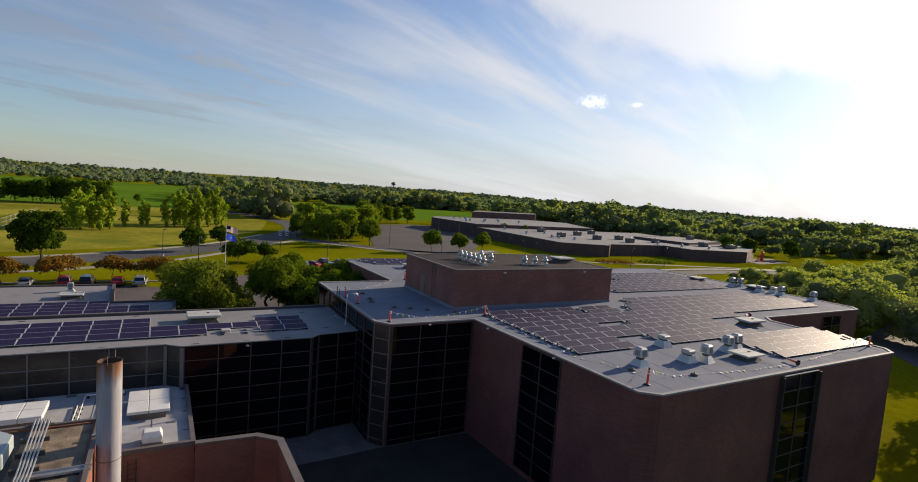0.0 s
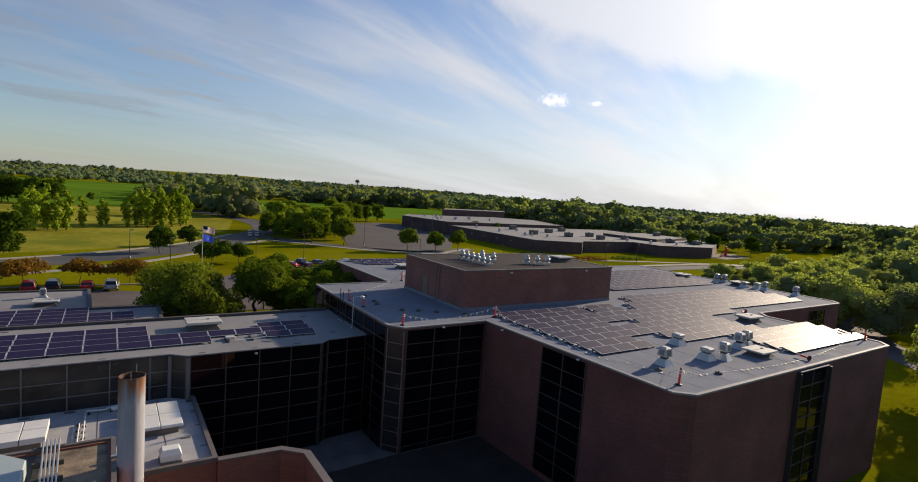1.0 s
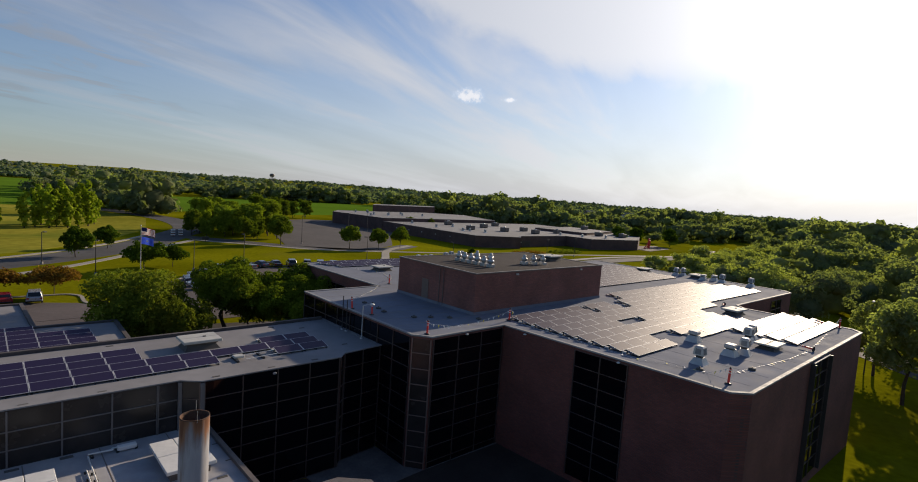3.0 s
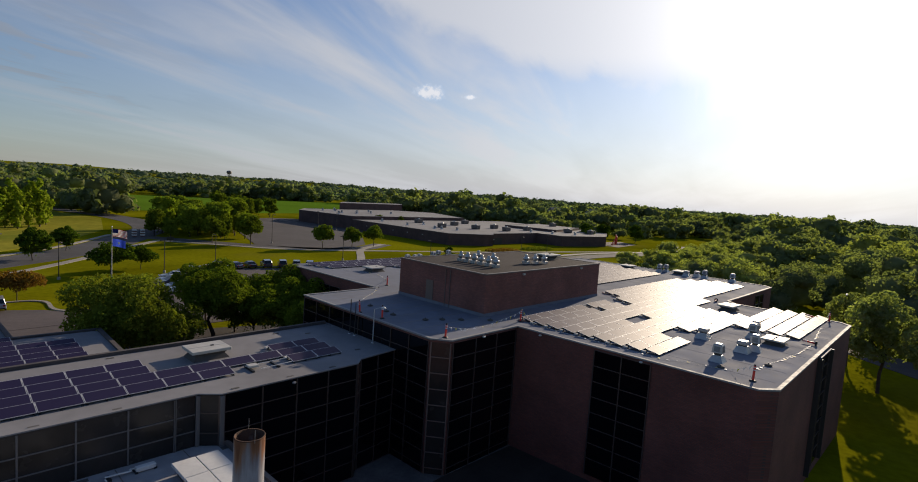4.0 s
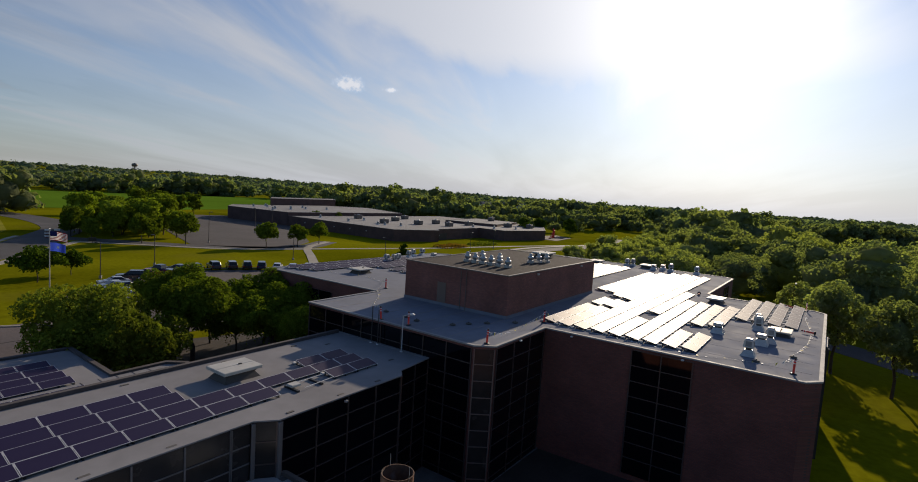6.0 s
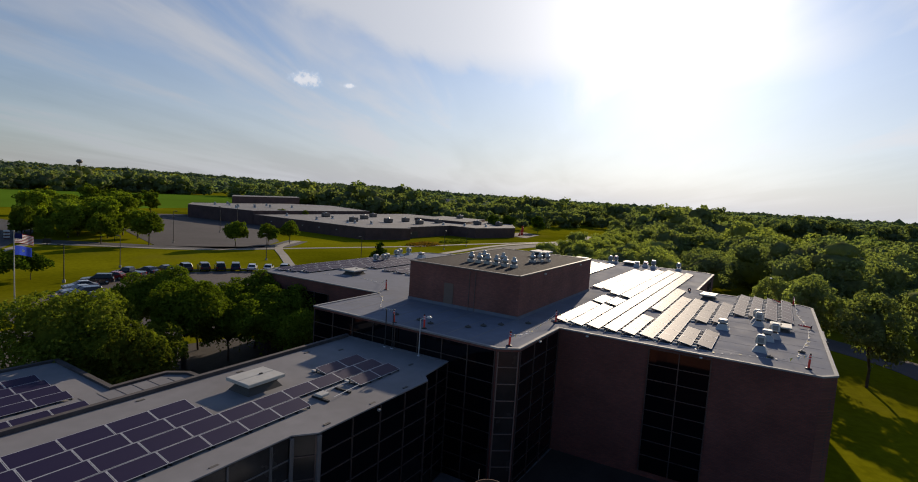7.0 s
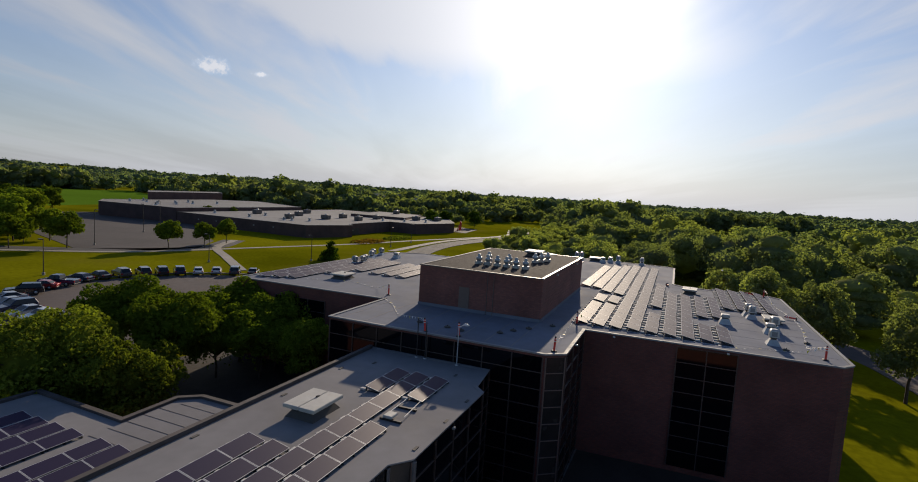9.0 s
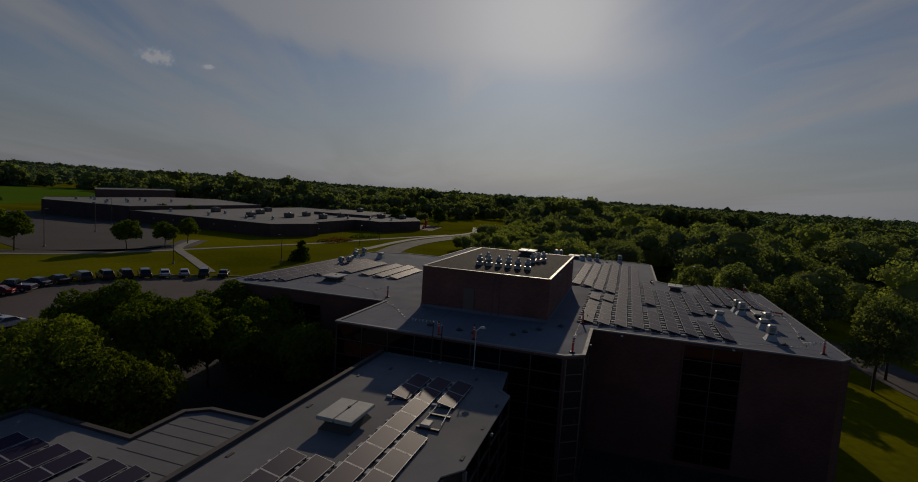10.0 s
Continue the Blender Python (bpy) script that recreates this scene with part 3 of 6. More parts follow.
plate("crop_field", [(380, 500), (560, 520), (640, 640), (420, 640)], 0.08, CROP, "far strip of green field", "field", 0)
# unseen ground, added so that the glazing reflects asphalt and not bright lawn
plate("service_yard", [(-40, -60), (24.5, -60), (24.5, 17), (6.0, 33), (-30, 33)], 0.03, ASPHALT, "dark asphalt plate added out of view to darken the glazing's reflections", "yard", -1.9)
# dark sheet over the court floor: the court's shade is in its colour
plate("court_ground", [(6.6, 14), (25.2, 14), (25.2, 39.2), (8, 43.5), (2.0, 43.5), (1.9, 33)], 0.04, SHADE_SOIL, "court ground with its shade in the dark colour", "court", -1.9)
# soil bed, coloured darker for the shade of trees and walls
plate("planting_bed", [(7.6, 56), (15.6, 59.4), (24.4, 59.4), (24.4, 79), (10, 83), (2, 74), (2, 64.2), (6, 64.2), (7.6, 62)], 0.06, SHADE_SOIL, "soil bed below the trees, their shade in its dark colour", "planting bed", 0)
plate("court_paving", [(8.9, 43.5), (9.1, 38.9), (12.3, 39.1), (16.3, 39.35), (25.0, 39.2), (25.0, 39.6), (16.8, 39.6), (15.6, 40.8), (15.6, 44.5), (12.4, 44.5), (11.4, 43.5)], 0.06, PAVING_SHADE, "concrete paving in the court, its shade in the colour", "paving", -1.9)


# ---- buildings ----
def storey_walls(root, poly, z0, z1, mat, name="wall", skip=()):
    """One wall part for each side, 0.3 m thick."""
    inner, n = inset(poly, 0.3), len(poly)
    for i in range(n):
        if i in skip:
            continue
        j = (i + 1) % n
        part(name, Shape().prism([poly[i], poly[j], inner[j], inner[i]], z0, z1), mat, root)


def flat_roof(root, poly, z, mat, edge_mat, edge=0.18, rise=0.12, name="roof"):
    """Roof deck inside a raised metal edge."""
    inner, n = inset(poly, edge), len(poly)
    part(name, Shape().prism(inset(poly, edge * 0.5), z - 0.35, z), mat, root)
    outer = inset(poly, -0.06)
    for i in range(n):
        j = (i + 1) % n
        part("roof_edge", Shape().prism([outer[i], outer[j], inner[j], inner[i]], z - 0.04, z + rise * 0.5), edge_mat, root)


def glazed_side(root, a, b, z0, z1, col=2.3, row=0.97, top=0.0, out=0.02, name="window", glass=GLASS, bars=None):
    """A curtain wall from a to b (its outside to the right of that line): one glass sheet behind mullions and rails."""
    a, b = Vector(a), Vector(b)
    u = (b - a).normalized()
    nrm = Vector((u.y, -u.x))
    n = max(1, round((b - a).length / col))
    w = part(name, Shape().prism([tuple(a + nrm * out), tuple(b + nrm * out), tuple(b - nrm * 0.1), tuple(a - nrm * 0.1)], z0, z1), glass, root, "dark tinted glazing")
    for i in range(n + 1):
        p = a + (b - a) * i / n
        q = [p - u * 0.04, p + u * 0.04]
        part("mullion", Shape().prism([tuple(q[0] + nrm * (out + 0.07)), tuple(q[1] + nrm * (out + 0.07)), tuple(q[1]), tuple(q[0])], z0, z1), bars or MULLION, w)
    z = z1 - top
    while z > z0 + 0.1:
        part("rail", Shape().prism([tuple(a + nrm * (out + 0.05)), tuple(b + nrm * (out + 0.05)), tuple(b), tuple(a)], z - 0.03, z + 0.03), bars or MULLION, w)
        z -= row
    return w


R_MAIN, R_BRIDGE, R_LOW, R_SOUTH, R_TOP, FLOOR = 8.5, 6.7, 4.0, 3.55, 12.3, -3.4
R_YARD, R_BOILER = R_SOUTH + 0.22, 5.05

school = thing("school_building", "large dark brick school with flat grey roofs and tinted glazing", "building")
main_poly = [(15.65, 40.65), (16.6, 39.4), (24.5, 39.4), (25.05, 21.2), (26.1, 20.3), (55.5, 20.4), (56.6, 21.4), (56.6, 31.6), (57.8, 32.8),
             (77.6, 32.8), (78.8, 34.0), (78.8, 66), (60, 66), (60, 72), (57, 76.8), (24.15, 76.8), (24.5, 58.65), (15.75, 58.65)]
storey_walls(school, main_poly, FLOOR, R_MAIN - 0.02, BRICK, skip=())
flat_roof(school, main_poly, R_MAIN, ROOF_GREY, COPING, 0.2, 0.14)
pent_poly = [(24.55, 43.25), (44.7, 43.25), (44.7, 54.95), (24.55, 54.95)]
penthouse = part("penthouse_wall", Shape().prism(pent_poly, R_MAIN, R_TOP - 0.02), BRICK_RIB, school)
part("penthouse_roof", Shape().prism(inset(pent_poly, 0.1), R_TOP - 0.3, R_TOP), ROOF_BROWN, school)
for a, b in zip(pent_poly, pent_poly[1:] + pent_poly[:1]):
    a, b = Vector(a), Vector(b)
    u = (b - a).normalized()
    nrm = Vector((-u.y, u.x))
    part("roof_edge", Shape().prism([tuple(a - nrm * 0.06 - u * 0.06), tuple(b - nrm * 0.06 - u * 0.06), tuple(b + nrm * 0.16 - u * 0.06), tuple(a + nrm * 0.16 - u * 0.06)], R_TOP - 0.05, R_TOP + 0.05), COPING_DARK, school)
for k in range(11):
    part("brick_course", Shape().box(24.75, 43.22, R_MAIN + 0.3 + 0.31 * k, 44.5, 43.3, R_MAIN + 0.43 + 0.31 * k), BRICK_RIB, school)
# penthouse door and downpipe on the west side
part("penthouse_door", Shape().box(24.51, 49.9, R_MAIN + 0.1, 24.57, 50.9, R_MAIN + 2.2), BRONZE, school, "brown metal door")
for y in (47.6, 48.2):
    part("downpipe", Shape().tube((24.48, y, R_MAIN), (24.48, y, R_TOP - 0.2), 0.03), COPING_DARK, school)
# membrane turned up at the foot of the penthouse
part("roof_flashing", Shape().prism(inset(pent_poly, -0.05), R_MAIN, R_MAIN + 0.28), ROOF_GREY, school)

# glazing of the middle block
for a, b, hi in (((15.74, 58.5), (15.66, 40.8), R_MAIN - 0.22), ((16.75, 39.4), (24.3, 39.4), R_MAIN - 0.22)):
    glazed_side(school, a, b, FLOOR, hi, 2.3, 1.22, 1.1)
glazed_side(school, (15.69, 40.6), (16.56, 39.45), FLOOR, R_MAIN - 0.22, 2.3, 1.22, 1.1, 0.03, glass=SPANDREL, bars=BRONZE)
a, b = Vector((25.07, 21.18)), Vector((26.08, 20.32))
out = Vector(((b - a).y, -(b - a).x)).normalized() * 0.035
for k in range(16):
    z = R_MAIN - 0.35 - 0.22 * k
    part("brick_course", Shape().prism([tuple(a + out), tuple(b + out), tuple(b), tuple(a)], z - 0.08, z), BRICK, school)
# tall window strips of the brick wing
glazed_side(school, (24.69, 32.2), (24.83, 27.9), -1.4, R_MAIN - 0.22, 2.1, 1.2, 0.0)
glazed_side(school, (38.6, 20.32), (43.2, 20.34), -1.4, R_MAIN - 0.22, 2.3, 1.2, 0.0)
glazed_side(school, (69.4, 32.77), (73.4, 32.77), 0.5, R_MAIN - 0.5, 2.0, 1.2, 0.0)
glazed_side(school, (24.22, 71.6), (24.34, 65.4), 0.2, R_MAIN - 1.2, 2.2, 1.2, 0.0)
part("window_hood", Shape().box(38.6, 20.1, R_MAIN - 0.2, 43.1, 20.3, R_MAIN - 0.13), COPING, school, "pale metal hood over the window", 0.02)
for x in (38.4, 43.2):
    part("window_jamb", Shape().box(x, 19.98, -1.4, x + 0.1, 20.34, R_MAIN - 0.24), FASCIA, school)
for x, y in ((24.62, 28.6), (24.34, 37.0)):
    f = part("flood_light", Shape().box(x - 0.02, y - 0.1, R_MAIN - 0.24, x + 0.2, y + 0.1, R_MAIN - 0.13), WHITE, school, "small white flood light under the roof edge", 0.03)
part("flood_light", Shape().box(19.95, 39.16, R_MAIN - 0.22, 20.17, 39.36, R_MAIN - 0.11), WHITE, school, "small white flood light under the roof edge", 0.03)
for x in (30.0, 40.5):
    part("flood_light", Shape().box(x - 0.16, 43.05, R_TOP - 0.36, x + 0.16, 43.21, R_TOP - 0.2), CREAM, school, "", 0.02)

# bridge wing with its glazed south side
bridge = thing("bridge_wing", "long low school wing with pale roof and tinted glazing", "building")
br_poly = [(-46, 44.3), (0.6, 44.3), (1.65, 43.5), (11.3, 43.5), (12.0, 44.2), (15.6, 44.6), (15.6, 54.45), (-46, 54.45)]
storey_walls(bridge, br_poly, FLOOR, R_BRIDGE - 0.02, FASCIA, skip=(5,))
flat_roof(bridge, br_poly, R_BRIDGE, ROOF_PALE, ROOF_PALE, 0.22, 0.06)
part("parapet", Shape().box(-46, 54.2, R_BRIDGE, 15.4, 54.5, R_BRIDGE + 0.24), PARAPET, bridge, "low dark parapet along the north edge")
for k, (x, y) in enumerate(((-6.9, 44.6), (-3.4, 44.55), (2.6, 43.85), (6.2, 43.8), (9.4, 43.85), (-9.5, 53.6), (-1.6, 53.7), (4.6, 53.6), (10.2, 53.5), (13.2, 46.2), (12.4, 52.2))):
    part("scupper" if y < 45 else "roof_patch", Shape().box(x - 0.22, y - 0.07, R_BRIDGE, x + 0.22, y + 0.09, R_BRIDGE + 0.03 + 0.005 * (k % 3)), CURB, bridge, "dark tarred spot")
glazed_side(bridge, (-46.85, 44.3), (-0.65, 44.3), 3.3, R_BRIDGE - 0.1, 2.31, 1.0, 1.1, glass=SPANDREL, bars=MULLION_PALE)
glazed_side(bridge, (-0.6, 44.3), (0.5, 44.3), 3.3, R_BRIDGE - 0.1, 2.31, 1.0, 1.1, glass=SPANDREL, bars=MULLION_PALE)
glazed_side(bridge, (0.68, 44.24), (1.57, 43.56), FLOOR, R_BRIDGE - 0.1, 2.0, 1.23, 1.05, glass=SPANDREL)
glazed_side(bridge, (1.8, 43.5), (11.2, 43.5), FLOOR, R_BRIDGE - 0.1, 2.35, 1.23, 1.05)
glazed_side(bridge, (11.36, 43.56), (11.94, 44.14), FLOOR, R_BRIDGE - 0.1, 2.0, 1.23, 1.05)
glazed_side(bridge, (12.06, 44.2), (15.5, 44.58), FLOOR, R_BRIDGE - 0.1, 2.0, 1.23, 1.05)
for p in ((0.58, 44.26), (1.66, 43.47)):
    part("pillar", Shape().box(p[0] - 0.12, p[1] - 0.12, FLOOR, p[0] + 0.12, p[1] + 0.12, R_BRIDGE - 0.12), MULLION_PALE, bridge, "", 0.02)
part("flood_light", Shape().box(6.1, 43.25, R_BRIDGE - 0.34, 6.32, 43.42, R_BRIDGE - 0.2), COPING, bridge, "small grey flood light under the roof edge", 0.03)

# laps of the roof membranes
for k in range(9):
    part("roof_seam", Shape().box(16.3, 41.2 + 2.05 * k, R_MAIN, 25.2, 41.3 + 2.05 * k, R_MAIN + 0.008), ROOF_PALE, school)
for k in range(10):
    part("roof_seam", Shape().box(27.6 + 3.05 * k, 20.9, R_MAIN, 27.72 + 3.05 * k, 33.0, R_MAIN + 0.008), ROOF_GREY, school)

# north wing, lower than the bridge
north = thing("north_wing", "low brick school wing with pale membrane roof", "building")
no_poly = [(-46, 54.5), (6.7, 54.5), (6.7, 62.3), (5.6, 63.6), (1.7, 63.5), (1.9, 72.1), (-4.6, 72.3), (-5.0, 83.5), (-46, 83.5)]
storey_walls(north, no_poly, FLOOR, R_LOW - 0.02, BRICK, skip=(0,))
flat_roof(north, no_poly, R_LOW, ROOF_PALE, PARAPET, 0.3, 0.36)
for k in range(6):
    part("roof_seam", Shape().box(-0.55 + 1.13 * k, 55.0, R_LOW, -0.5 + 1.13 * k, 63.2 - max(0, k - 4) * 0.6, R_LOW + 0.018), COPING_DARK, north)

# south low roof and the gravel roof beside it
south = thing("south_wing", "low boiler-house wing with a pale membrane roof", "building")
so_poly = [(-26, 33.72), (2.08, 33.72), (2.08, 43.3), (1.2, 44.8), (-26, 44.8)]
storey_walls(south, so_poly, FLOOR, R_SOUTH - 0.02, BRICK_RED, skip=(3,))
flat_roof(south, so_poly, R_SOUTH, ROOF_SOUTH, COPING_DARK, 0.2, 0.44)
gravel_poly = [(-26, 22), (-2.74, 22), (-2.74, 35.3), (-26, 35.3)]
boiler = thing("boiler_house", "brick boiler house with a gravel roof", "building")
storey_walls(boiler, gravel_poly, FLOOR, R_BOILER + 0.1, BRICK_RED)
part("roof", Shape().prism(inset(gravel_poly, 0.12), R_BOILER - 0.4, R_BOILER), GRAVEL, boiler, "tan gravel roof")
for a, b in (((-26, 35.14), (-2.7, 35.36)), ((-2.9, 22), (-2.68, 35.14))):
    part("roof_edge", Shape().box(*a, R_BOILER + 0.1, *b, R_BOILER + 0.2), COPING_DARK, boiler)

# brick screen wall round the yard
yard = thing("yard_wall", "red brick yard wall with a pale stone coping", "wall")
yw = [(2.1, 33.5), (5.52, 33.3), (6.72, 32.2), (6.72, 16.0)]


def offset_line(points, d):
    """An open line moved sideways by d, with mitred corners."""
    out = []
    for k, p in enumerate(points):
        a, b, c = Vector(points[max(0, k - 1)]), Vector(p), Vector(points[min(len(points) - 1, k + 1)])
        u = (b - a).normalized() if k else (c - b).normalized()
        w = (c - b).normalized() if k < len(points) - 1 else u
        n1, n2 = Vector((u.y, -u.x)), Vector((w.y, -w.x))
        out.append(b + (n1 + n2) * (d / (1 + n1.dot(n2))))
    return out


for nm, lo, hi, w, m in (("wall", FLOOR - 1, R_YARD - 0.1, 0.16, BRICK_RED), ("coping", R_YARD - 0.1, R_YARD, 0.22, COPING_DARK)):
    side_a, side_b = offset_line(yw, w), offset_line(yw, -w)
    for k in range(len(yw) - 1):
        part(nm, Shape().prism([tuple(side_a[k]), tuple(side_a[k + 1]), tuple(side_b[k + 1]), tuple(side_b[k])], lo, hi), m, yard)

# chimney stack
stack = thing("chimney_stack", "weathered steel chimney with a rusty open top", "chimney", at=(-2.1, 32.0, 0))
R_ST = 0.57
part("shaft", Shape().lathe([(R_ST, -3.6), (R_ST, 2.0), (R_ST, 5.2), (R_ST, 9.2), (R_ST, 9.57)], 24), bpy.data.materials.new("stack_paint"), stack)
part("rim", Shape().lathe([(R_ST, 9.56), (R_ST + 0.008, 9.57), (R_ST, 9.6), (R_ST - 0.04, 9.6), (R_ST - 0.05, 7.5)], 24), material("rust", (0.09, 0.042, 0.022), 0.9, vary=0.5, big=1.5, small=7, bump=0.6, bump_scale=20, patch=((0.24, 0.2, 0.18), 0.8, 1.4)), stack, "rusty open rim")
for z in (4.3,):
    part("weld_band", Shape().lathe([(R_ST, z), (R_ST + 0.012, z + 0.01), (R_ST + 0.012, z + 0.05), (R_ST, z + 0.06)], 24), COPING_DARK, stack)
# black disc that closes the bore below the rim
part("soot_core", Shape().lathe([(R_ST - 0.07, 7.4), (0.01, 7.4)], 24), RUBBER, stack)
for a in (1.2, 4.6):
    part("rod", Shape().tube((R_ST * math.cos(a), R_ST * math.sin(a), 9.5), (R_ST * math.cos(a), R_ST * math.sin(a), 10.0), 0.01, n=6), STEEL, stack)


def stack_paint(m):
    """Chalky grey paint on steel, rust running down from the top and in patches."""
    m.use_nodes = True
    t = m.node_tree
    p = t.nodes["Principled BSDF"]
    p.inputs["Roughness"].default_value = 0.7
    co = t.nodes.new("ShaderNodeTexCoord").outputs["Object"]
    mp = t.nodes.new("ShaderNodeMapping")
    mp.inputs["Scale"].default_value = (3.0, 3.0, 0.35)
    t.links.new(co, mp.inputs["Vector"])
    n = t.nodes.new("ShaderNodeTexNoise")
    n.inputs["Scale"].default_value, n.inputs["Detail"].default_value = 1.0, 7
    t.links.new(mp.outputs[0], n.inputs["Vector"])
    s = t.nodes.new("ShaderNodeSeparateXYZ")
    t.links.new(co, s.inputs[0])
    top = t.nodes.new("ShaderNodeMapRange")
    t.links.new(s.outputs[2], top.inputs["Value"])
    for key, v in (("From Min", 7.9), ("From Max", 9.5), ("To Min", 0.0), ("To Max", 0.36)):
        top.inputs[key].default_value = v
    add = t.nodes.new("ShaderNodeMath")
    t.links.new(n.outputs["Fac"], add.inputs[0]), t.links.new(top.outputs[0], add.inputs[1])
    r = t.nodes.new("ShaderNodeValToRGB")
    t.links.new(add.outputs[0], r.inputs[0])
    e = r.color_ramp.elements
    e[0].position, e[0].color = 0.3, (0.28, 0.285, 0.31, 1)
    e[1].position, e[1].color = 0.9, (0.14, 0.05, 0.02, 1)
    for at, c in ((0.52, (0.35, 0.345, 0.365, 1)), (0.66, (0.24, 0.215, 0.22, 1)), (0.78, (0.24, 0.11, 0.055, 1))):
        q = e.new(at)
        q.color = c
    t.links.new(r.outputs[0], p.inputs["Base Color"])


stack_paint(bpy.data.materials["stack_paint"])


# ---- solar panels ----
PW, PD, TILT_P, LOW = 1.99, 1.04, 11.0, 0.15


def solar_panel():
    root = thing("solar_panel", "dark framed solar panel tilted on a ballasted roof rack", "solar panel", "solar panels on the school roofs")
    m = pose(0, 0, LOW, TILT_P)
    fr = Shape()
    for x0, y0, x1, y1 in ((0, 0, PW, 0.022), (0, PD - 0.022, PW, PD), (0, 0.022, 0.03, PD - 0.022), (PW - 0.03, 0.022, PW, PD - 0.022)):
        fr.box(x0, y0, -0.024, x1, y1, 0.004, m)
    part("frame", fr, ALU, root, "silver aluminium frame")
    g = Shape().box(0.03, 0.022, -0.02, PW - 0.03, PD - 0.022, 0.0, m)
    part("glass", g, PANEL, root)
    hi = LOW + PD * math.sin(radians(TILT_P))
    b = PD * math.cos(radians(TILT_P))
    leg = Shape().box(0.08, b - 0.06, 0, 0.12, b, hi - 0.03).box(0.08, 0.0, 0, 0.12, 0.05, LOW - 0.03).box(0.06, -0.02, 0, 0.14, b + 0.38, 0.03)
    lm, bl = leg.mesh("leg", RUBBER), Shape().box(-0.03, b - 0.02, 0.03, 0.2, b + 0.34, 0.15).mesh("ballast_block", BLOCK, 0.01)
    for x in (0.0, PW * 0.5 - 0.1, PW - 0.2):
        for nm, me in (("leg", lm), ("ballast_block", bl)):
            o = part(nm, me, None, root)
            o.location.x = x
    return root


PANEL_ROOT = solar_panel()
panel_spots = []


def panel_row(x0, n, y, z):
    for i in range(n):
        panel_spots.append((x0 + i * 2.02, y, z))


for y, runs in ((28.1, ((26.6, 3), (36.8, 6))), (29.52, ((26.5, 3), (36.3, 6))), (30.94, ((26.4, 11),)), (32.36, ((26.5, 11),)), (33.8, ((26.5, 4), (38.4, 8))),
                (35.24, ((26.5, 23),)), (36.68, ((26.4, 23),)), (38.12, ((26.4, 5), (37.6, 2), (43.4, 15))), (39.55, ((26.6, 5), (37.7, 2), (44.2, 14))),
                (40.95, ((46.4, 12),)), (42.4, ((47.0, 11),)),
                (22.5, ((42.8, 7),)), (23.92, ((42.8, 7),)), (25.35, ((42.8, 7),)), (26.75, ((42.8, 7),))):
    for x0, n in runs:
        panel_row(x0, n, y, R_MAIN)
for k in range(9):
    panel_row(50.5 + (0 if k < 5 else 8.2), 11 if k < 5 else 8, 47.4 + 1.43 * k, R_MAIN)
for k, (x0, n) in enumerate(((36.0, 4), (36.0, 5), (36.0, 5), (36.4, 5), (32.6, 7), (27.4, 10), (26.6, 10), (26.0, 10))):
    panel_row(x0, n, 62.6 + 1.85 * k if k < 3 else 66.0 + 1.43 * (k - 1) * 1.0, R_MAIN)
# bridge
for y, x1, n in ((46.0, 3.57, 19), (47.45, 11.65, 23), (48.9, -0.47, 17), (50.35, -0.47, 17), (46.0, 11.65, 2), (48.9, 11.65, 2)):
    panel_row(x1 - 2.02 * n, n, y, R_BRIDGE)
# north wing
for y, x1, n in ((59.25, -0.75, 16), (60.75, -0.75, 16), (63.2, -0.75, 16), (64.75, -0.75, 16), (66.35, -0.75, 16), (67.9, -0.75, 16), (69.4, -4.79, 12), (70.8, -4.79, 12)):
    panel_row(x1 - 2.02 * n, n, y, R_LOW)
# the 300 nearest to the bridge are things of their own; the others make one field
panel_spots.sort(key=lambda p: (p[0] - 8) ** 2 + (p[1] - 38) ** 2)
PANEL_ROOT.matrix_basis = pose(*panel_spots[0])
for s in panel_spots[1:300]:
    copy_thing(PANEL_ROOT, pose(s[0], s[1] + random.uniform(-0.02, 0.02), s[2]))
rest = thing("solar_field", "rows of dark solar panels on the farther roofs", "solar panels", kind="stuff")
for child in PANEL_ROOT.children[:2] + tuple(PANEL_ROOT.children[2:]):
    bits = Shape()
    cv = [v.co + Vector((child.location.x, 0, 0)) for v in child.data.vertices]
    cf = [tuple(p.vertices) for p in child.data.polygons]
    for q in panel_spots[300:]:
        o = Vector(q)
        bits.add([v + o for v in cv], cf)
    tagged(part(child.name.split(".")[0] + "_rows", bits, child.data.materials[0], rest), kind="stuff")


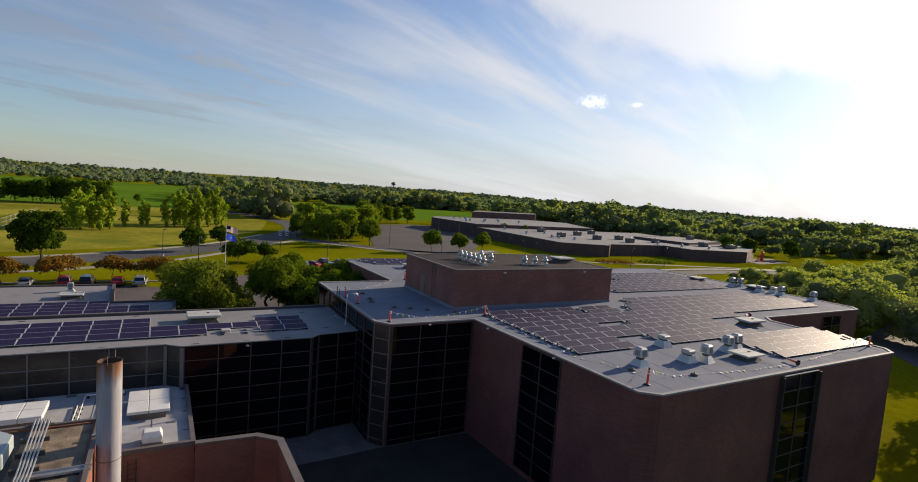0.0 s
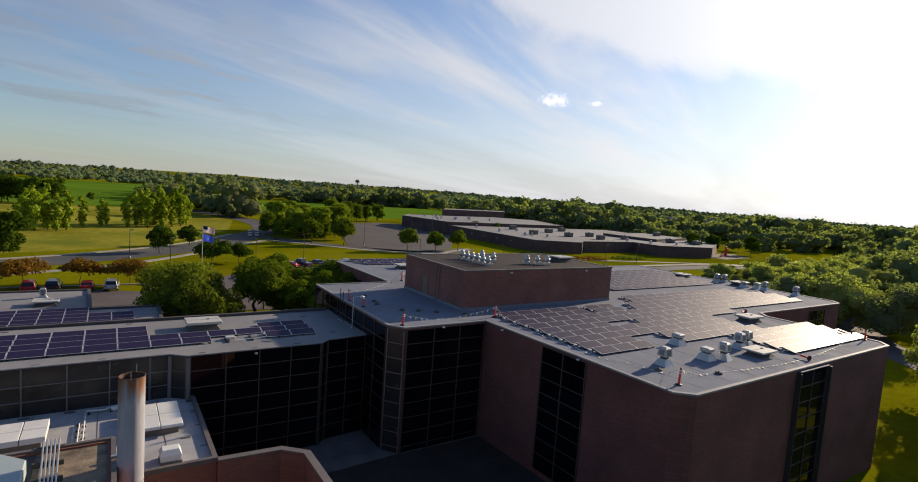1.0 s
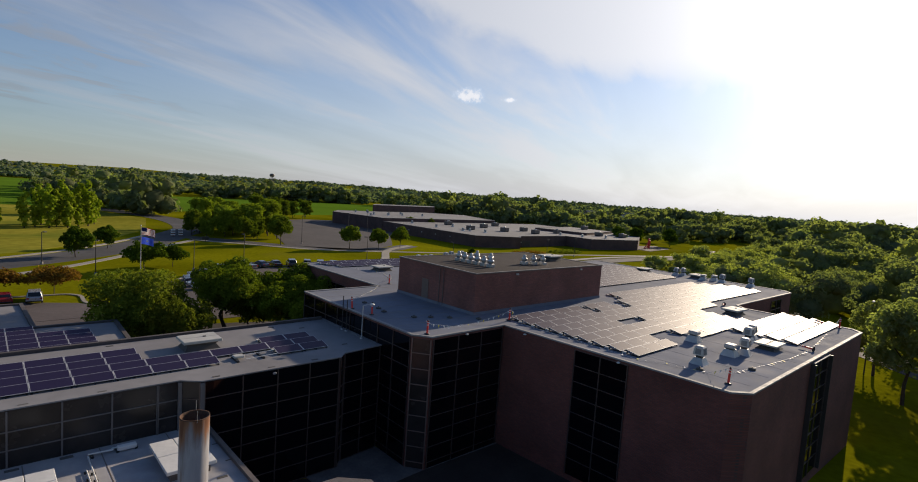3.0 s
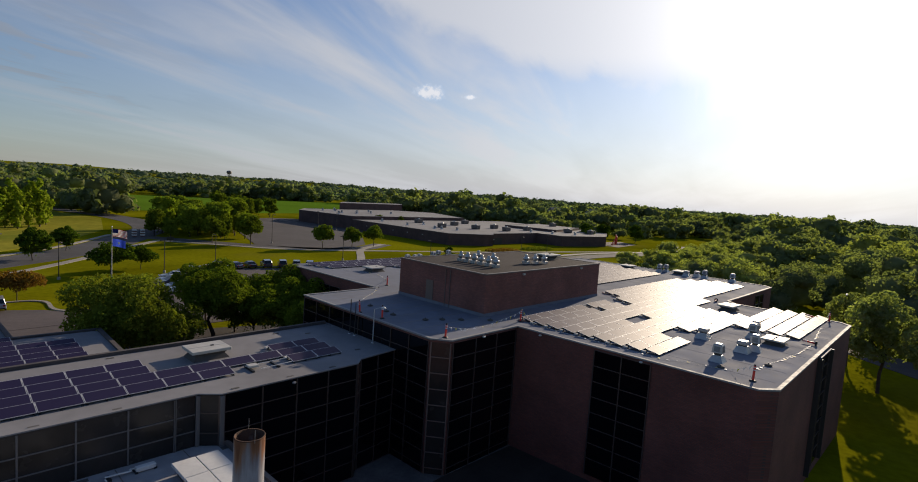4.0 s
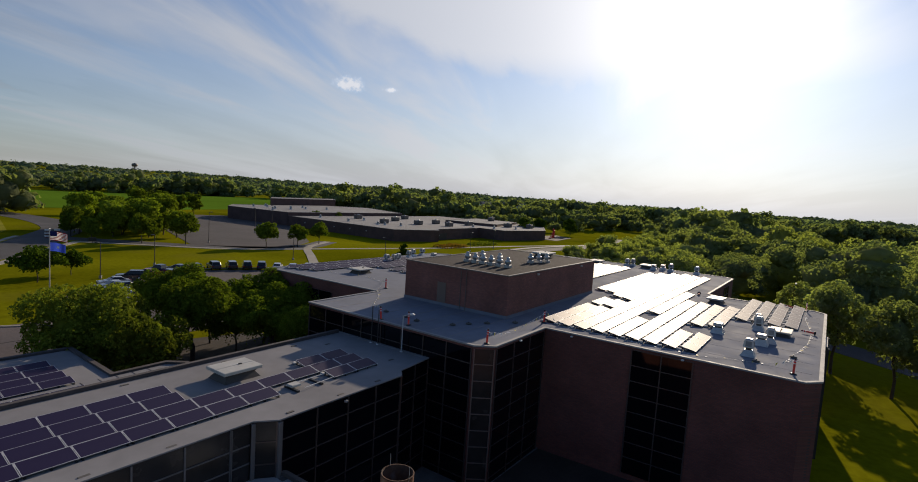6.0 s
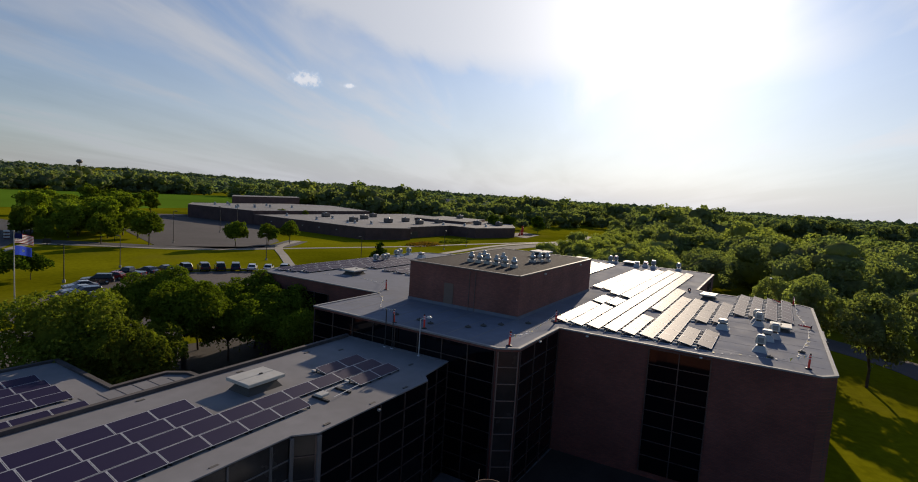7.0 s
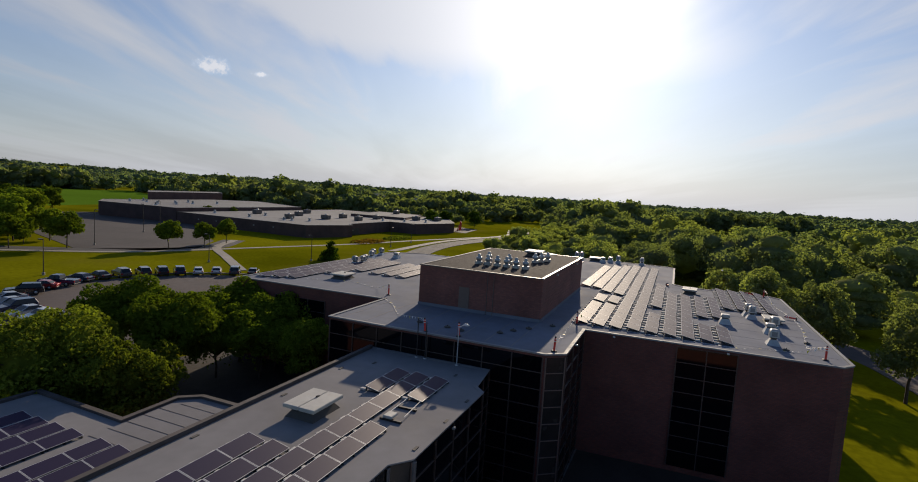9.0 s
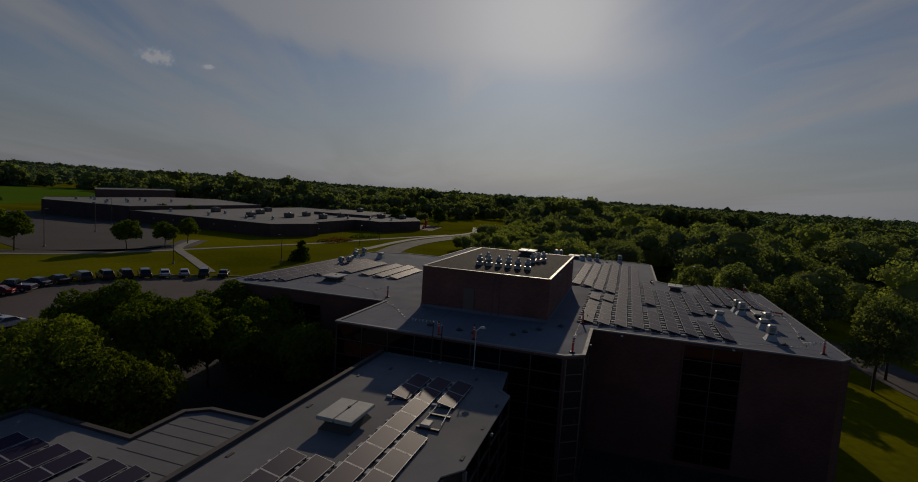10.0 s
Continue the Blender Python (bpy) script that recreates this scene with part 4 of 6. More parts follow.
# ---- roof fixtures ----
def roof_vent(scale=1.0, plinth=0.5):
    """Gravity vent: flared curb, dark neck and a tall hood with framed sides."""
    root = thing("roof_vent", "galvanised hooded exhaust vent on a flared curb", "roof vent", "exhaust vents on the roof")
    s, p = scale, plinth * scale
    c = ((-1, -1), (1, -1), (1, 1), (-1, 1))
    part("curb", Shape().add([(x * 0.56 * s, y * 0.56 * s, 0) for x, y in c] + [(x * 0.5 * s, y * 0.5 * s, 0.1 * s) for x, y in c] + [(x * 0.3 * s, y * 0.3 * s, p) for x, y in c],
                             [(4 * k + i, 4 * k + (i + 1) % 4, 4 * k + 4 + (i + 1) % 4, 4 * k + 4 + i) for k in (0, 1) for i in range(4)] + [(8, 9, 10, 11)]), VENT, root)
    # the neck is coloured dark to stand in for shade under the hood
    part("neck", Shape().box(-0.22 * s, -0.22 * s, p, 0.22 * s, 0.22 * s, p + 0.3 * s), CURB, root, "throat under the hood with its shade in the dark colour")
    hood = part("hood", Shape().add([(x * 0.4 * s, y * 0.4 * s, p + 0.22 * s) for x, y in c] + [(x * 0.33 * s, y * 0.33 * s, p + 0.8 * s) for x, y in c] + [(x * 0.22 * s, y * 0.22 * s, p + 0.92 * s) for x, y in c],
                                    [(4 * k + i, 4 * k + (i + 1) % 4, 4 * k + 4 + (i + 1) % 4, 4 * k + 4 + i) for k in (0, 1) for i in range(4)] + [(8, 9, 10, 11), (3, 2, 1, 0)]), VENT, root)
    for k in range(4):
        m = pose(0, 0, 0, 0, 0, 90 * k) @ pose(0, -0.371 * s, p + 0.5 * s, -6.9, 0, 0)
        part("louvre", Shape().box(-0.22 * s, -0.012, -0.2 * s, 0.22 * s, 0.03, 0.22 * s, m), STEEL_DARK, hood, "dull grey louvred side")
    return root


def low_vent():
    root = thing("roof_vent", "short square galvanised vent on the roof", "roof vent", "exhaust vents on the roof")
    c = ((-1, -1), (1, -1), (1, 1), (-1, 1))
    part("curb", Shape().add([(x * 0.54, y * 0.54, 0) for x, y in c] + [(x * 0.34, y * 0.34, 0.5) for x, y in c], [(0, 1, 5, 4), (1, 2, 6, 5), (2, 3, 7, 6), (3, 0, 4, 7), (4, 5, 6, 7)]), VENT, root)
    # shade below the cap is put into the neck's dark colour
    part("neck", Shape().box(-0.27, -0.27, 0.5, 0.27, 0.27, 0.62), CURB, root, "throat under the cap, its shade put into the colour")
    part("cap", Shape().box(-0.38, -0.38, 0.58, 0.38, 0.38, 0.9), VENT, root, "", 0.07)
    return root


def roof_fan():
    """Upblast fan in a row on the penthouse."""
    root = thing("roof_fan", "silver upblast exhaust fan in a row", "roof fan", "fans on the penthouse roof")
    part("curb", Shape().box(-0.3, -0.3, 0, 0.3, 0.3, 0.3), VENT, root, "", 0.02)
    part("bowl", Shape().lathe([(0.18, 0.3), (0.27, 0.4), (0.32, 0.6), (0.28, 0.72), (0.18, 0.74)], 14), STEEL, root)
    part("motor_cover", Shape().lathe([(0.18, 0.72), (0.18, 0.96), (0.11, 1.03), (0.01, 1.04)], 12), VENT, root)
    return root


def roof_hatch(w, d, h, seam="x"):
    """Wide smoke hatch with two lids on a tapered curb."""
    root = thing("roof_hatch", "cream two-leaf smoke hatch on a flared curb", "roof hatch", "hatches on the roofs")
    a, b = w / 2, d / 2
    c = [(-1, -1), (1, -1), (1, 1), (-1, 1)]
    part("curb", Shape().add([(x * (a - 0.1), y * (b - 0.1), 0) for x, y in c] + [(x * (a - 0.35), y * (b - 0.35), h * 0.45) for x, y in c] + [(x * (a - 0.15), y * (b - 0.15), h * 0.75) for x, y in c],
                             [(i, (i + 1) % 4, 4 + (i + 1) % 4, 4 + i) for i in range(4)] + [(4 + i, 4 + (i + 1) % 4, 8 + (i + 1) % 4, 8 + i) for i in range(4)]), CURB, root)
    for s in (-1, 1):
        lid = Shape().box(-a if s < 0 else 0.02, -b, h * 0.72, -0.02 if s < 0 else a, b, h) if seam == "x" else Shape().box(-a, -b if s < 0 else 0.02, h * 0.72, a, -0.02 if s < 0 else b, h)
        part("lid", lid, CREAM, root, "", 0.03)
    part("latch", Shape().box(0.25, -0.06, h, 0.45, 0.06, h + 0.06), BLACK, root)
    return root


def spread(maker, spots):
    ob = maker()
    ob.matrix_basis = pose(*spots[0])
    for s in spots[1:]:
        copy_thing(ob, pose(*s))
    return ob


spread(lambda: roof_vent(0.92), [(29.4, 25.0, R_MAIN), (35.3, 24.1, R_MAIN, 0, 0, 8), (39.8, 25.4, R_MAIN), (41.2, 25.6, R_MAIN, 0, 0, 5), (77.6, 38.2, R_MAIN), (76.9, 42.1, R_MAIN), (77.5, 48.6, R_MAIN), (76.6, 49.3, R_MAIN)])
spread(low_vent, [(35.5, 28.1, R_MAIN), (33.9, 24.6, R_MAIN), (75.9, 44.6, R_MAIN), (77.4, 43.5, R_MAIN), (51.5, 72.4, R_MAIN)])
spread(lambda: roof_vent(0.85, 0.45), [(42.6, 72.8, R_MAIN), (43.9, 73.2, R_MAIN), (48.5, 75.0, R_MAIN), (50.6, 76.0, R_MAIN), (41.5, 73.3, R_MAIN), (-9.4, 79.6, R_LOW), (-14.8, 68.8, R_LOW, 0, 0, 10), (53.0, 76.0, R_MAIN)])
spread(roof_fan, [(29.25, 46.1 + k * 0.95, R_TOP) for k in range(6)] + [(31.8, 50.7, R_TOP), (31.7, 48.5, R_TOP), (34.9, 46.6, R_TOP), (36.0, 46.2, R_TOP), (37.1, 45.8, R_TOP)])
spread(lambda: roof_hatch(2.2, 1.75, 0.5, "y"), [(39.4, 23.6, R_MAIN)])
spread(lambda: roof_hatch(2.5, 1.7, 0.65, "x"), [(51.6, 30.9, R_MAIN, 0, 0, -4)])
spread(lambda: roof_hatch(2.65, 2.05, 0.75, "y"), [(3.55, 50.7, R_BRIDGE)])
spread(lambda: roof_hatch(2.4, 2.0, 0.6, "y"), [(31.4, 68.2, R_MAIN), (74.6, 54.0, R_MAIN), (77.3, 46.1, R_MAIN), (41.7, 48.4, R_TOP), (-8.8, 75.6, R_LOW)])


def delineator(fallen=False):
    """Red post with reflective bands on a black rubber foot."""
    root = thing("delineator_post", "red plastic delineator post with black rubber base" + (" lying on the roof" if fallen else " on the roof"), "safety post", "red posts round the roof work")
    part("foot", Shape().lathe([(0.22, 0), (0.22, 0.05), (0.14, 0.09), (0.05, 0.1)], 8), BLACK, root)
    part("post", Shape().lathe([(0.075, 0.08), (0.075, 1.0)], 10), RED, root)
    part("top", Shape().lathe([(0.056, 1.0), (0.06, 1.02), (0.06, 1.1), (0.03, 1.12), (0.001, 1.13)], 10), BLACK, root, "black loop cap")
    for z in (0.72, 0.9):
        part("band", Shape().lathe([(0.079, z), (0.079, z + 0.06)], 10), PENNANT_W, root)
    return root


POSTS = [(26.65, 21.95), (16.8, 40.3), (26.15, 40.35), (55.7, 22.3), (16.45, 47.45), (16.1, 50.1), (26.4, 59.25)]
spread(delineator, [(x, y, R_MAIN, random.uniform(-3, 3), random.uniform(-3, 3), 0) for x, y in POSTS])
spread(lambda: delineator(True), [(42.0, 21.1, R_MAIN + 0.2, -88, 0, -12), (55.9, 33.6, R_MAIN + 0.2, -88, 0, 100), (72.8, 40.2, R_MAIN + 0.2, -88, 0, 70), (55.8, 23.4, R_MAIN + 0.2, -80, 0, 10)])


def pennant_line(points, sag=0.25, every=0.55):
    """A warning rope sagging between posts, with small flags."""
    root = thing("pennant_line", "warning rope with small yellow and white flags", "warning line")
    rope, k = Shape(), 0
    for a, b in zip(points, points[1:]):
        a, b = Vector(a), Vector(b)
        n = max(2, int((b - a).length / every))
        low = min(a.z, b.z) - R_MAIN
        p = [a.lerp(b, i / n) - Vector((0, 0, min(low - 0.03, sag * 4 * (i / n) * (1 - i / n)) if low > 0.1 else 0)) for i in range(n + 1)]
        for i in range(n):
            rope.tube(p[i], p[i + 1], 0.007, n=5, cap=False)
            k += 1
            c = p[i].lerp(p[i + 1], 0.5)
            u = (p[i + 1] - p[i]).normalized()
            d = Vector((random.uniform(-0.12, 0.12), random.uniform(-0.12, 0.12), -0.24))
            if c.z + d.z < R_MAIN + 0.02:
                d = Vector((random.uniform(-0.2, 0.2), random.uniform(-0.2, 0.2), 0.0)) + Vector((u.y, -u.x, 0)) * 0.12
            part("flag", Shape().add([c - u * 0.1, c + u * 0.1, c + d], [(0, 1, 2)]), PENNANT_Y if k % 3 == 0 else PENNANT_W, root, "yellow flag" if k % 3 == 0 else "")
    part("rope", rope, WHITE, root)


Z1 = R_MAIN + 1.05
pennant_line([(16.7, 40.35, Z1), (20.5, 40.6, R_MAIN + 0.25), (26.2, 40.3, Z1)], 0.5)
pennant_line([(26.5, 21.95, Z1), (29.6, 22.6, R_MAIN + 0.06), (33.6, 22.0, R_MAIN + 0.06), (37.6, 21.5, R_MAIN + 0.06), (41.5, 21.4, R_MAIN + 0.1)], 0.6)
pennant_line([(26.5, 21.95, Z1), (27.6, 23.6, R_MAIN + 0.06), (26.9, 26.4, R_MAIN + 0.05), (26.0, 27.6, R_MAIN + 0.05), (26.0, 33.0, R_MAIN + 0.05), (26.1, 38.6, R_MAIN + 0.1), (26.2, 40.3, Z1)], 0.4)
pennant_line([(42.2, 21.4, R_MAIN + 0.1), (49.0, 22.1, R_MAIN + 0.06), (55.7, 22.3, Z1)], 0.5)
pennant_line([(16.1, 50.1, Z1), (19.6, 54.4, R_MAIN + 0.06), (22.6, 56.6, R_MAIN + 0.06), (24.6, 58.8, R_MAIN + 0.1), (26.4, 59.25, Z1)], 0.6)
pennant_line([(26.4, 59.25, Z1), (28.6, 62.0, R_MAIN + 0.06), (30.0, 66.0, R_MAIN + 0.06), (28.0, 71.0, R_MAIN + 0.06)], 0.6)


def sandbag():
    root = thing("sandbag", "small dark sandbag holding down the warning line", "sandbag", "sandbags on the roof")
    part("bag", Shape().lathe([(0.02, 0.0), (0.24, 0.02), (0.27, 0.07), (0.2, 0.13), (0.02, 0.15)], 10), CURB, root)
    part("tie", Shape().lathe([(0.05, 0.14), (0.03, 0.18), (0.05, 0.22), (0.01, 0.22)], 8), BLACK, root)
    return root


spread(sandbag, [(x, y, R_MAIN, 0, 0, 40 * k) for k, (x, y) in enumerate(((18.3, 49.2), (18.0, 47.9), (18.4, 51.7), (19.2, 45.1), (20.5, 44.4), (21.9, 43.5), (24.0, 42.0), (27.9, 24.3), (31.5, 22.2)))])


def wall_lamp(x, y, top, bottom, head=True, paint=None):
    root = thing("roof_lamp", "thin grey lamp pole rising from the lower roof", "lamp", at=(x, y, 0))
    part("pole", Shape().tube((0, 0, bottom), (0, 0, top), 0.04, n=8), paint or FASCIA, root)
    part("foot", Shape().lathe([(0.14, bottom), (0.14, bottom + 0.04), (0.06, bottom + 0.08)], 10), STEEL, root)
    if head:
        part("arm", Shape().tube((0, 0, top), (0.5, -0.2, top + 0.12), 0.03, n=8), STEEL, root)
        part("head", Shape().lathe([(0.03, 0.12), (0.1, 0.1), (0.24, 0.0), (0.22, -0.03), (0.01, -0.02)], 12, (0.7, -0.28, top + 0.08)), WHITE, root, "white lamp head")
    return root


wall_lamp(15.25, 47.0, R_MAIN + 1.0, R_BRIDGE, paint=ALU)
wall_lamp(15.3, 49.6, R_MAIN + 1.0, R_BRIDGE, False)
wall_lamp(15.3, 50.3, R_MAIN + 1.2, R_BRIDGE, False)

# conduit between the bridge's panels, with its box
run = thing("conduit_run", "white conduits with a junction box beside the panels", "conduit", at=(0, 0, R_BRIDGE))
part("pipe", Shape().tube((4.6, 46.9, 0.14), (7.9, 47.0, 0.14), 0.024, n=8).tube((7.9, 47.0, 0.14), (8.4, 46.2, 0.14), 0.024, n=8).tube((8.4, 46.2, 0.14), (5.2, 45.9, 0.14), 0.024, n=8), WHITE, run)
part("junction_box", Shape().box(4.6, 46.35, 0.12, 5.3, 46.9, 0.28), CREAM, run, "", 0.03)
for x in (4.6, 6.4):
    part("sleeper", Shape().box(x, 45.8, 0, x + 0.15, 47.1, 0.12), BLACK, run)

# ---- south roof: covers, ducts, pipes ----
Z = R_SOUTH


def duct_box(x0, y0, x1, y1, lo, hi, label, halves=2):
    root = thing("duct_cover", label, "duct cover", "covers on the low roof", at=((x0 + x1) / 2, (y0 + y1) / 2, Z))
    a, b = (x1 - x0) / 2, (y1 - y0) / 2
    part("curb", Shape().box(-a + 0.25, -b + 0.25, 0, a - 0.25, b - 0.25, lo), COPING_DARK, root)
    for i in range(halves):
        for j in range(2):
            part("cover", Shape().box(-a + 2 * a * i / halves + 0.02, -b + b * j + 0.02, lo, -a + 2 * a * (i + 1) / halves - 0.02, b * j - 0.02, hi), WHITE, root, "", 0.02)


duct_box(-1.6, 38.05, 0.86, 41.9, 0.46, 0.65, "white sheet-metal cover panels above the low roof")
duct_box(-10.6, 38.45, -5.88, 41.05, 0.62, 0.95, "white sheet-metal hatch panels on the low roof", 4)
hood = thing("intake_hood", "white sheet-metal intake hood on the low roof", "intake hood", at=(-0.13, 34.85, Z))
part("base", Shape().box(-0.55, -0.5, 0, 0.55, 0.5, 0.12), COPING_DARK, hood)
part("hood", Shape().add([(-0.5, -0.42, 0.12), (0.5, -0.42, 0.12), (0.5, 0.42, 0.12), (-0.5, 0.42, 0.12), (-0.42, -0.3, 0.75), (0.42, -0.3, 0.75), (0.42, 0.3, 0.75), (-0.42, 0.3, 0.75), (-0.55, -0.48, 0.45), (0.55, -0.48, 0.45), (0.55, 0.48, 0.45), (-0.55, 0.48, 0.45)],
                         [(0, 1, 9, 8), (1, 2, 10, 9), (2, 3, 11, 10), (3, 0, 8, 11), (8, 9, 5, 4), (9, 10, 6, 5), (10, 11, 7, 6), (11, 8, 4, 7), (4, 5, 6, 7)]), WHITE, hood, "", 0.02)
for x, y0, y1 in ((-4.52, 38.6, 41.6), (-4.26, 38.3, 43.2)):
    seam = thing("gas_pipe", "thin pipe on blocks across the low roof", "pipe", at=(x, y0, Z))
    part("pipe", Shape().tube((0, 0, 0.13), (0.02, y1 - y0, 0.13), 0.04, n=8), WHITE, seam)
    for k in range(4):
        part("block", Shape().box(-0.1, 0.3 + k * 0.85, 0, 0.1, 0.42 + k * 0.85, 0.1), BLACK, seam)
run = thing("gas_pipe", "pale pipe run with a valve box below the glazed wall", "pipe", at=(-4.22, 43.35, Z))
part("pipe", Shape().tube((0, 0, 0.16), (1.15, -0.1, 0.16), 0.05, n=8).tube((1.15, -0.1, 0.16), (1.15, 0.1, 0.16), 0.05, n=8).tube((1.15, 0.1, 0.16), (2.3, -0.05, 0.16), 0.05, n=8), WHITE, run)
part("valve_box", Shape().box(1.35, -0.3, 0.06, 2.3, 0.05, 0.3), WHITE, run, "", 0.03)
for x in (0.1, 1.3, 2.2):
    part("block", Shape().box(x, -0.3, 0, x + 0.14, 0.25, 0.11), BLACK, run)
for x, y, a, b in ((-5.1, 43.95, 0.3, 0.16), (-7.4, 43.9, 0.3, 0.13), (1.75, 43.1, 0.22, 0.2), (1.8, 41.2, 0.2, 0.04), (1.8, 38.9, 0.2, 0.04), (1.75, 35.9, 0.24, 0.04), (0.9, 37.3, 0.26, 0.1)):
    part("roof_patch", Shape().box(x - a, y - b, Z, x + a, y + b, Z + 0.014), CURB, south, "dark tarred spot")
for x in (-7.0, -3.6, -0.2):
    part("roof_seam", Shape().box(x, 35.6, Z, x + 0.05, 44.2, Z + 0.01), COPING_DARK, south)
Z = R_BOILER
bundle = thing("conduit_bundle", "five parallel galvanised conduits crossing the gravel roof", "conduit", at=(0, 0, Z))
for k in range(5):
    x = -5.78 + k * 0.165
    part("conduit", Shape().tube((x, 35.95, 0.28), (x + 0.32 - k * 0.03, 29.6, 0.28), 0.045, n=8).tube((x + 0.32 - k * 0.03, 29.6, 0.28), (x + 0.36 - k * 0.03, 24.0, 0.28), 0.045, n=8).tube((x, 35.95, 0.28), (x, 36.0, -1.5), 0.045, n=8), STEEL, bundle)
for y in (35.2, 33.5, 31.8, 30.1, 28.4):
    part("support", Shape().box(-6.1 + 0.05 * (35.2 - y), y, 0, -4.85 + 0.03 * (35.2 - y), y + 0.14, 0.235), CURB, bundle)
tray = thing("cable_tray", "galvanised cable tray across the gravel roof", "cable tray", at=(0, 0, Z))
part("bottom", Shape().box(-5.0, 29.2, 0.1, -2.62, 29.7, 0.13), STEEL, tray)
for y in (29.2, 29.67):
    part("side", Shape().box(-5.0, y, 0.13, -2.62, y + 0.03, 0.22), STEEL, tray)
for x in (-4.7, -3.9, -3.2):
    part("foot", Shape().box(x, 29.15, 0, x + 0.16, 29.75, 0.1), BLACK, tray)
cabinet = thing("roof_cabinet", "pale teal sheet-metal equipment cabinet on the gravel roof", "equipment cabinet", at=(0, 0, Z))
ca_poly = [(-9.2, 30.5), (-6.15, 30.5), (-6.15, 32.85), (-7.55, 34.3), (-9.2, 34.3)]
part("body", Shape().prism(ca_poly, 0.12, 0.85), TEAL, cabinet, "", 0.05)
part("base", Shape().prism(inset(ca_poly, 0.15), 0, 0.12), CURB, cabinet)
part("grille", Shape().box(-8.6, 30.46, 0.3, -6.6, 30.52, 0.7), CURB, cabinet, "dark intake grille")
# bitumen west of the conduits; the chimney's shadow is painted in with it
part("membrane_strip", Shape().box(-12.0, 24.0, Z - 0.05, -5.98, 35.0, Z + 0.012), CURB, boiler, "dark bitumen sheet with the chimney's shadow in its colour")
spout = thing("rain_hopper", "pale metal rainwater hopper on the parapet", "rain hopper", at=(-2.72, 32.85, Z))
part("hopper", Shape().box(-0.2, -0.1, 0.2, 0.16, 0.1, 0.3), STEEL, spout, "", 0.02)
part("spout", Shape().tube((0.08, 0, 0.26), (0.08, 0, -1.2), 0.045, n=8), STEEL, spout)
Z = R_SOUTH
ladder = thing("wall_ladder", "rusty steel ladder on the brick yard wall", "ladder", at=(-1.1, 33.7, Z))
for x in (-0.2, 0.2):
    part("stile", Shape().tube((x, -0.08, -5), (x, -0.08, -0.35), 0.025, n=6), MULLION, ladder)
for k in range(14):
    part("rung", Shape().tube((-0.2, -0.08, -0.6 - k * 0.3), (0.2, -0.08, -0.6 - k * 0.3), 0.018, n=6), MULLION, ladder)


# ---- trees ----
def crown_arrays(rng, blobs, n, leaf, up=0.25, spread=0.75, under=-1.0, loose=0.55):
    """Leaf clumps on the outside of a cluster of blobs: two folded triangles each. Returns corners (n, 4, 3)."""
    blobs = np.array(blobs, float)                     # x, y, z, rx, ry, rz
    w = (blobs[:, 3:] ** 2).mean(1)
    pick = rng.choice(len(blobs), int(n * (1.6 if under < -0.9 else 2.6)), p=w / w.sum())
    d = rng.normal(size=(len(pick), 3))
    d /= np.linalg.norm(d, axis=1)[:, None]
    rr = 1.04 - 0.3 * rng.random(len(pick)) ** 1.6
    rr += 0.2 * np.sin(d[:, 0] * 7 + pick) * np.sin(d[:, 1] * 6 + pick * 2) * np.cos(d[:, 2] * 7)
    pos = blobs[pick, :3] + d * rr[:, None] * blobs[pick, 3:]
    deep = np.zeros(len(pos), bool)
    for b in range(len(blobs)):
        q = np.linalg.norm((pos - blobs[b, :3]) / blobs[b, 3:], axis=1)
        deep |= (q < 0.62) & (pick != b)
    keep = ~deep & ~((d[:, 2] < -0.55) & (rng.random(len(pos)) < 0.5)) & (d[:, 2] > under)
    pos, d = pos[keep][:n], d[keep][:n]
    m = len(pos)
    nr = d * spread + rng.normal(size=(m, 3)) * loose + np.array([0, 0, up])
    nr /= np.linalg.norm(nr, axis=1)[:, None]
    u = np.cross(nr, rng.normal(size=(m, 3)))
    u /= np.linalg.norm(u, axis=1)[:, None]
    v = np.cross(nr, u)
    s = leaf * (0.6 + 0.8 * rng.random(m))[:, None]
    return np.stack([pos + u * s * 0.62, pos + v * s * 0.42 + nr * s * 0.16, pos - u * s * 0.62, pos - v * s * 0.42 + nr * s * 0.16], 1)


def tufts(rng, blobs, m, r0, r1):
    """Small leafy tufts set over the outside of larger blobs, so that a crown breaks up into sprays."""
    blobs = np.array(blobs, float)
    w = (blobs[:, 3:] ** 2).mean(1)
    pick = rng.choice(len(blobs), m * 4, p=w / w.sum())
    d = rng.normal(size=(len(pick), 3))
    d /= np.linalg.norm(d, axis=1)[:, None]
    pos = blobs[pick, :3] + d * blobs[pick, 3:] * rng.uniform(0.82, 1.06, (len(pick), 1))
    keep = d[:, 2] > -0.6
    for b in range(len(blobs)):
        keep &= (np.linalg.norm((pos - blobs[b, :3]) / blobs[b, 3:], axis=1) > 0.78) | (pick == b)
    pos = pos[keep][:m]
    q = rng.uniform(r0, r1, len(pos))
    return np.column_stack([pos, q, q, q * rng.uniform(0.6, 0.95, len(pos))])


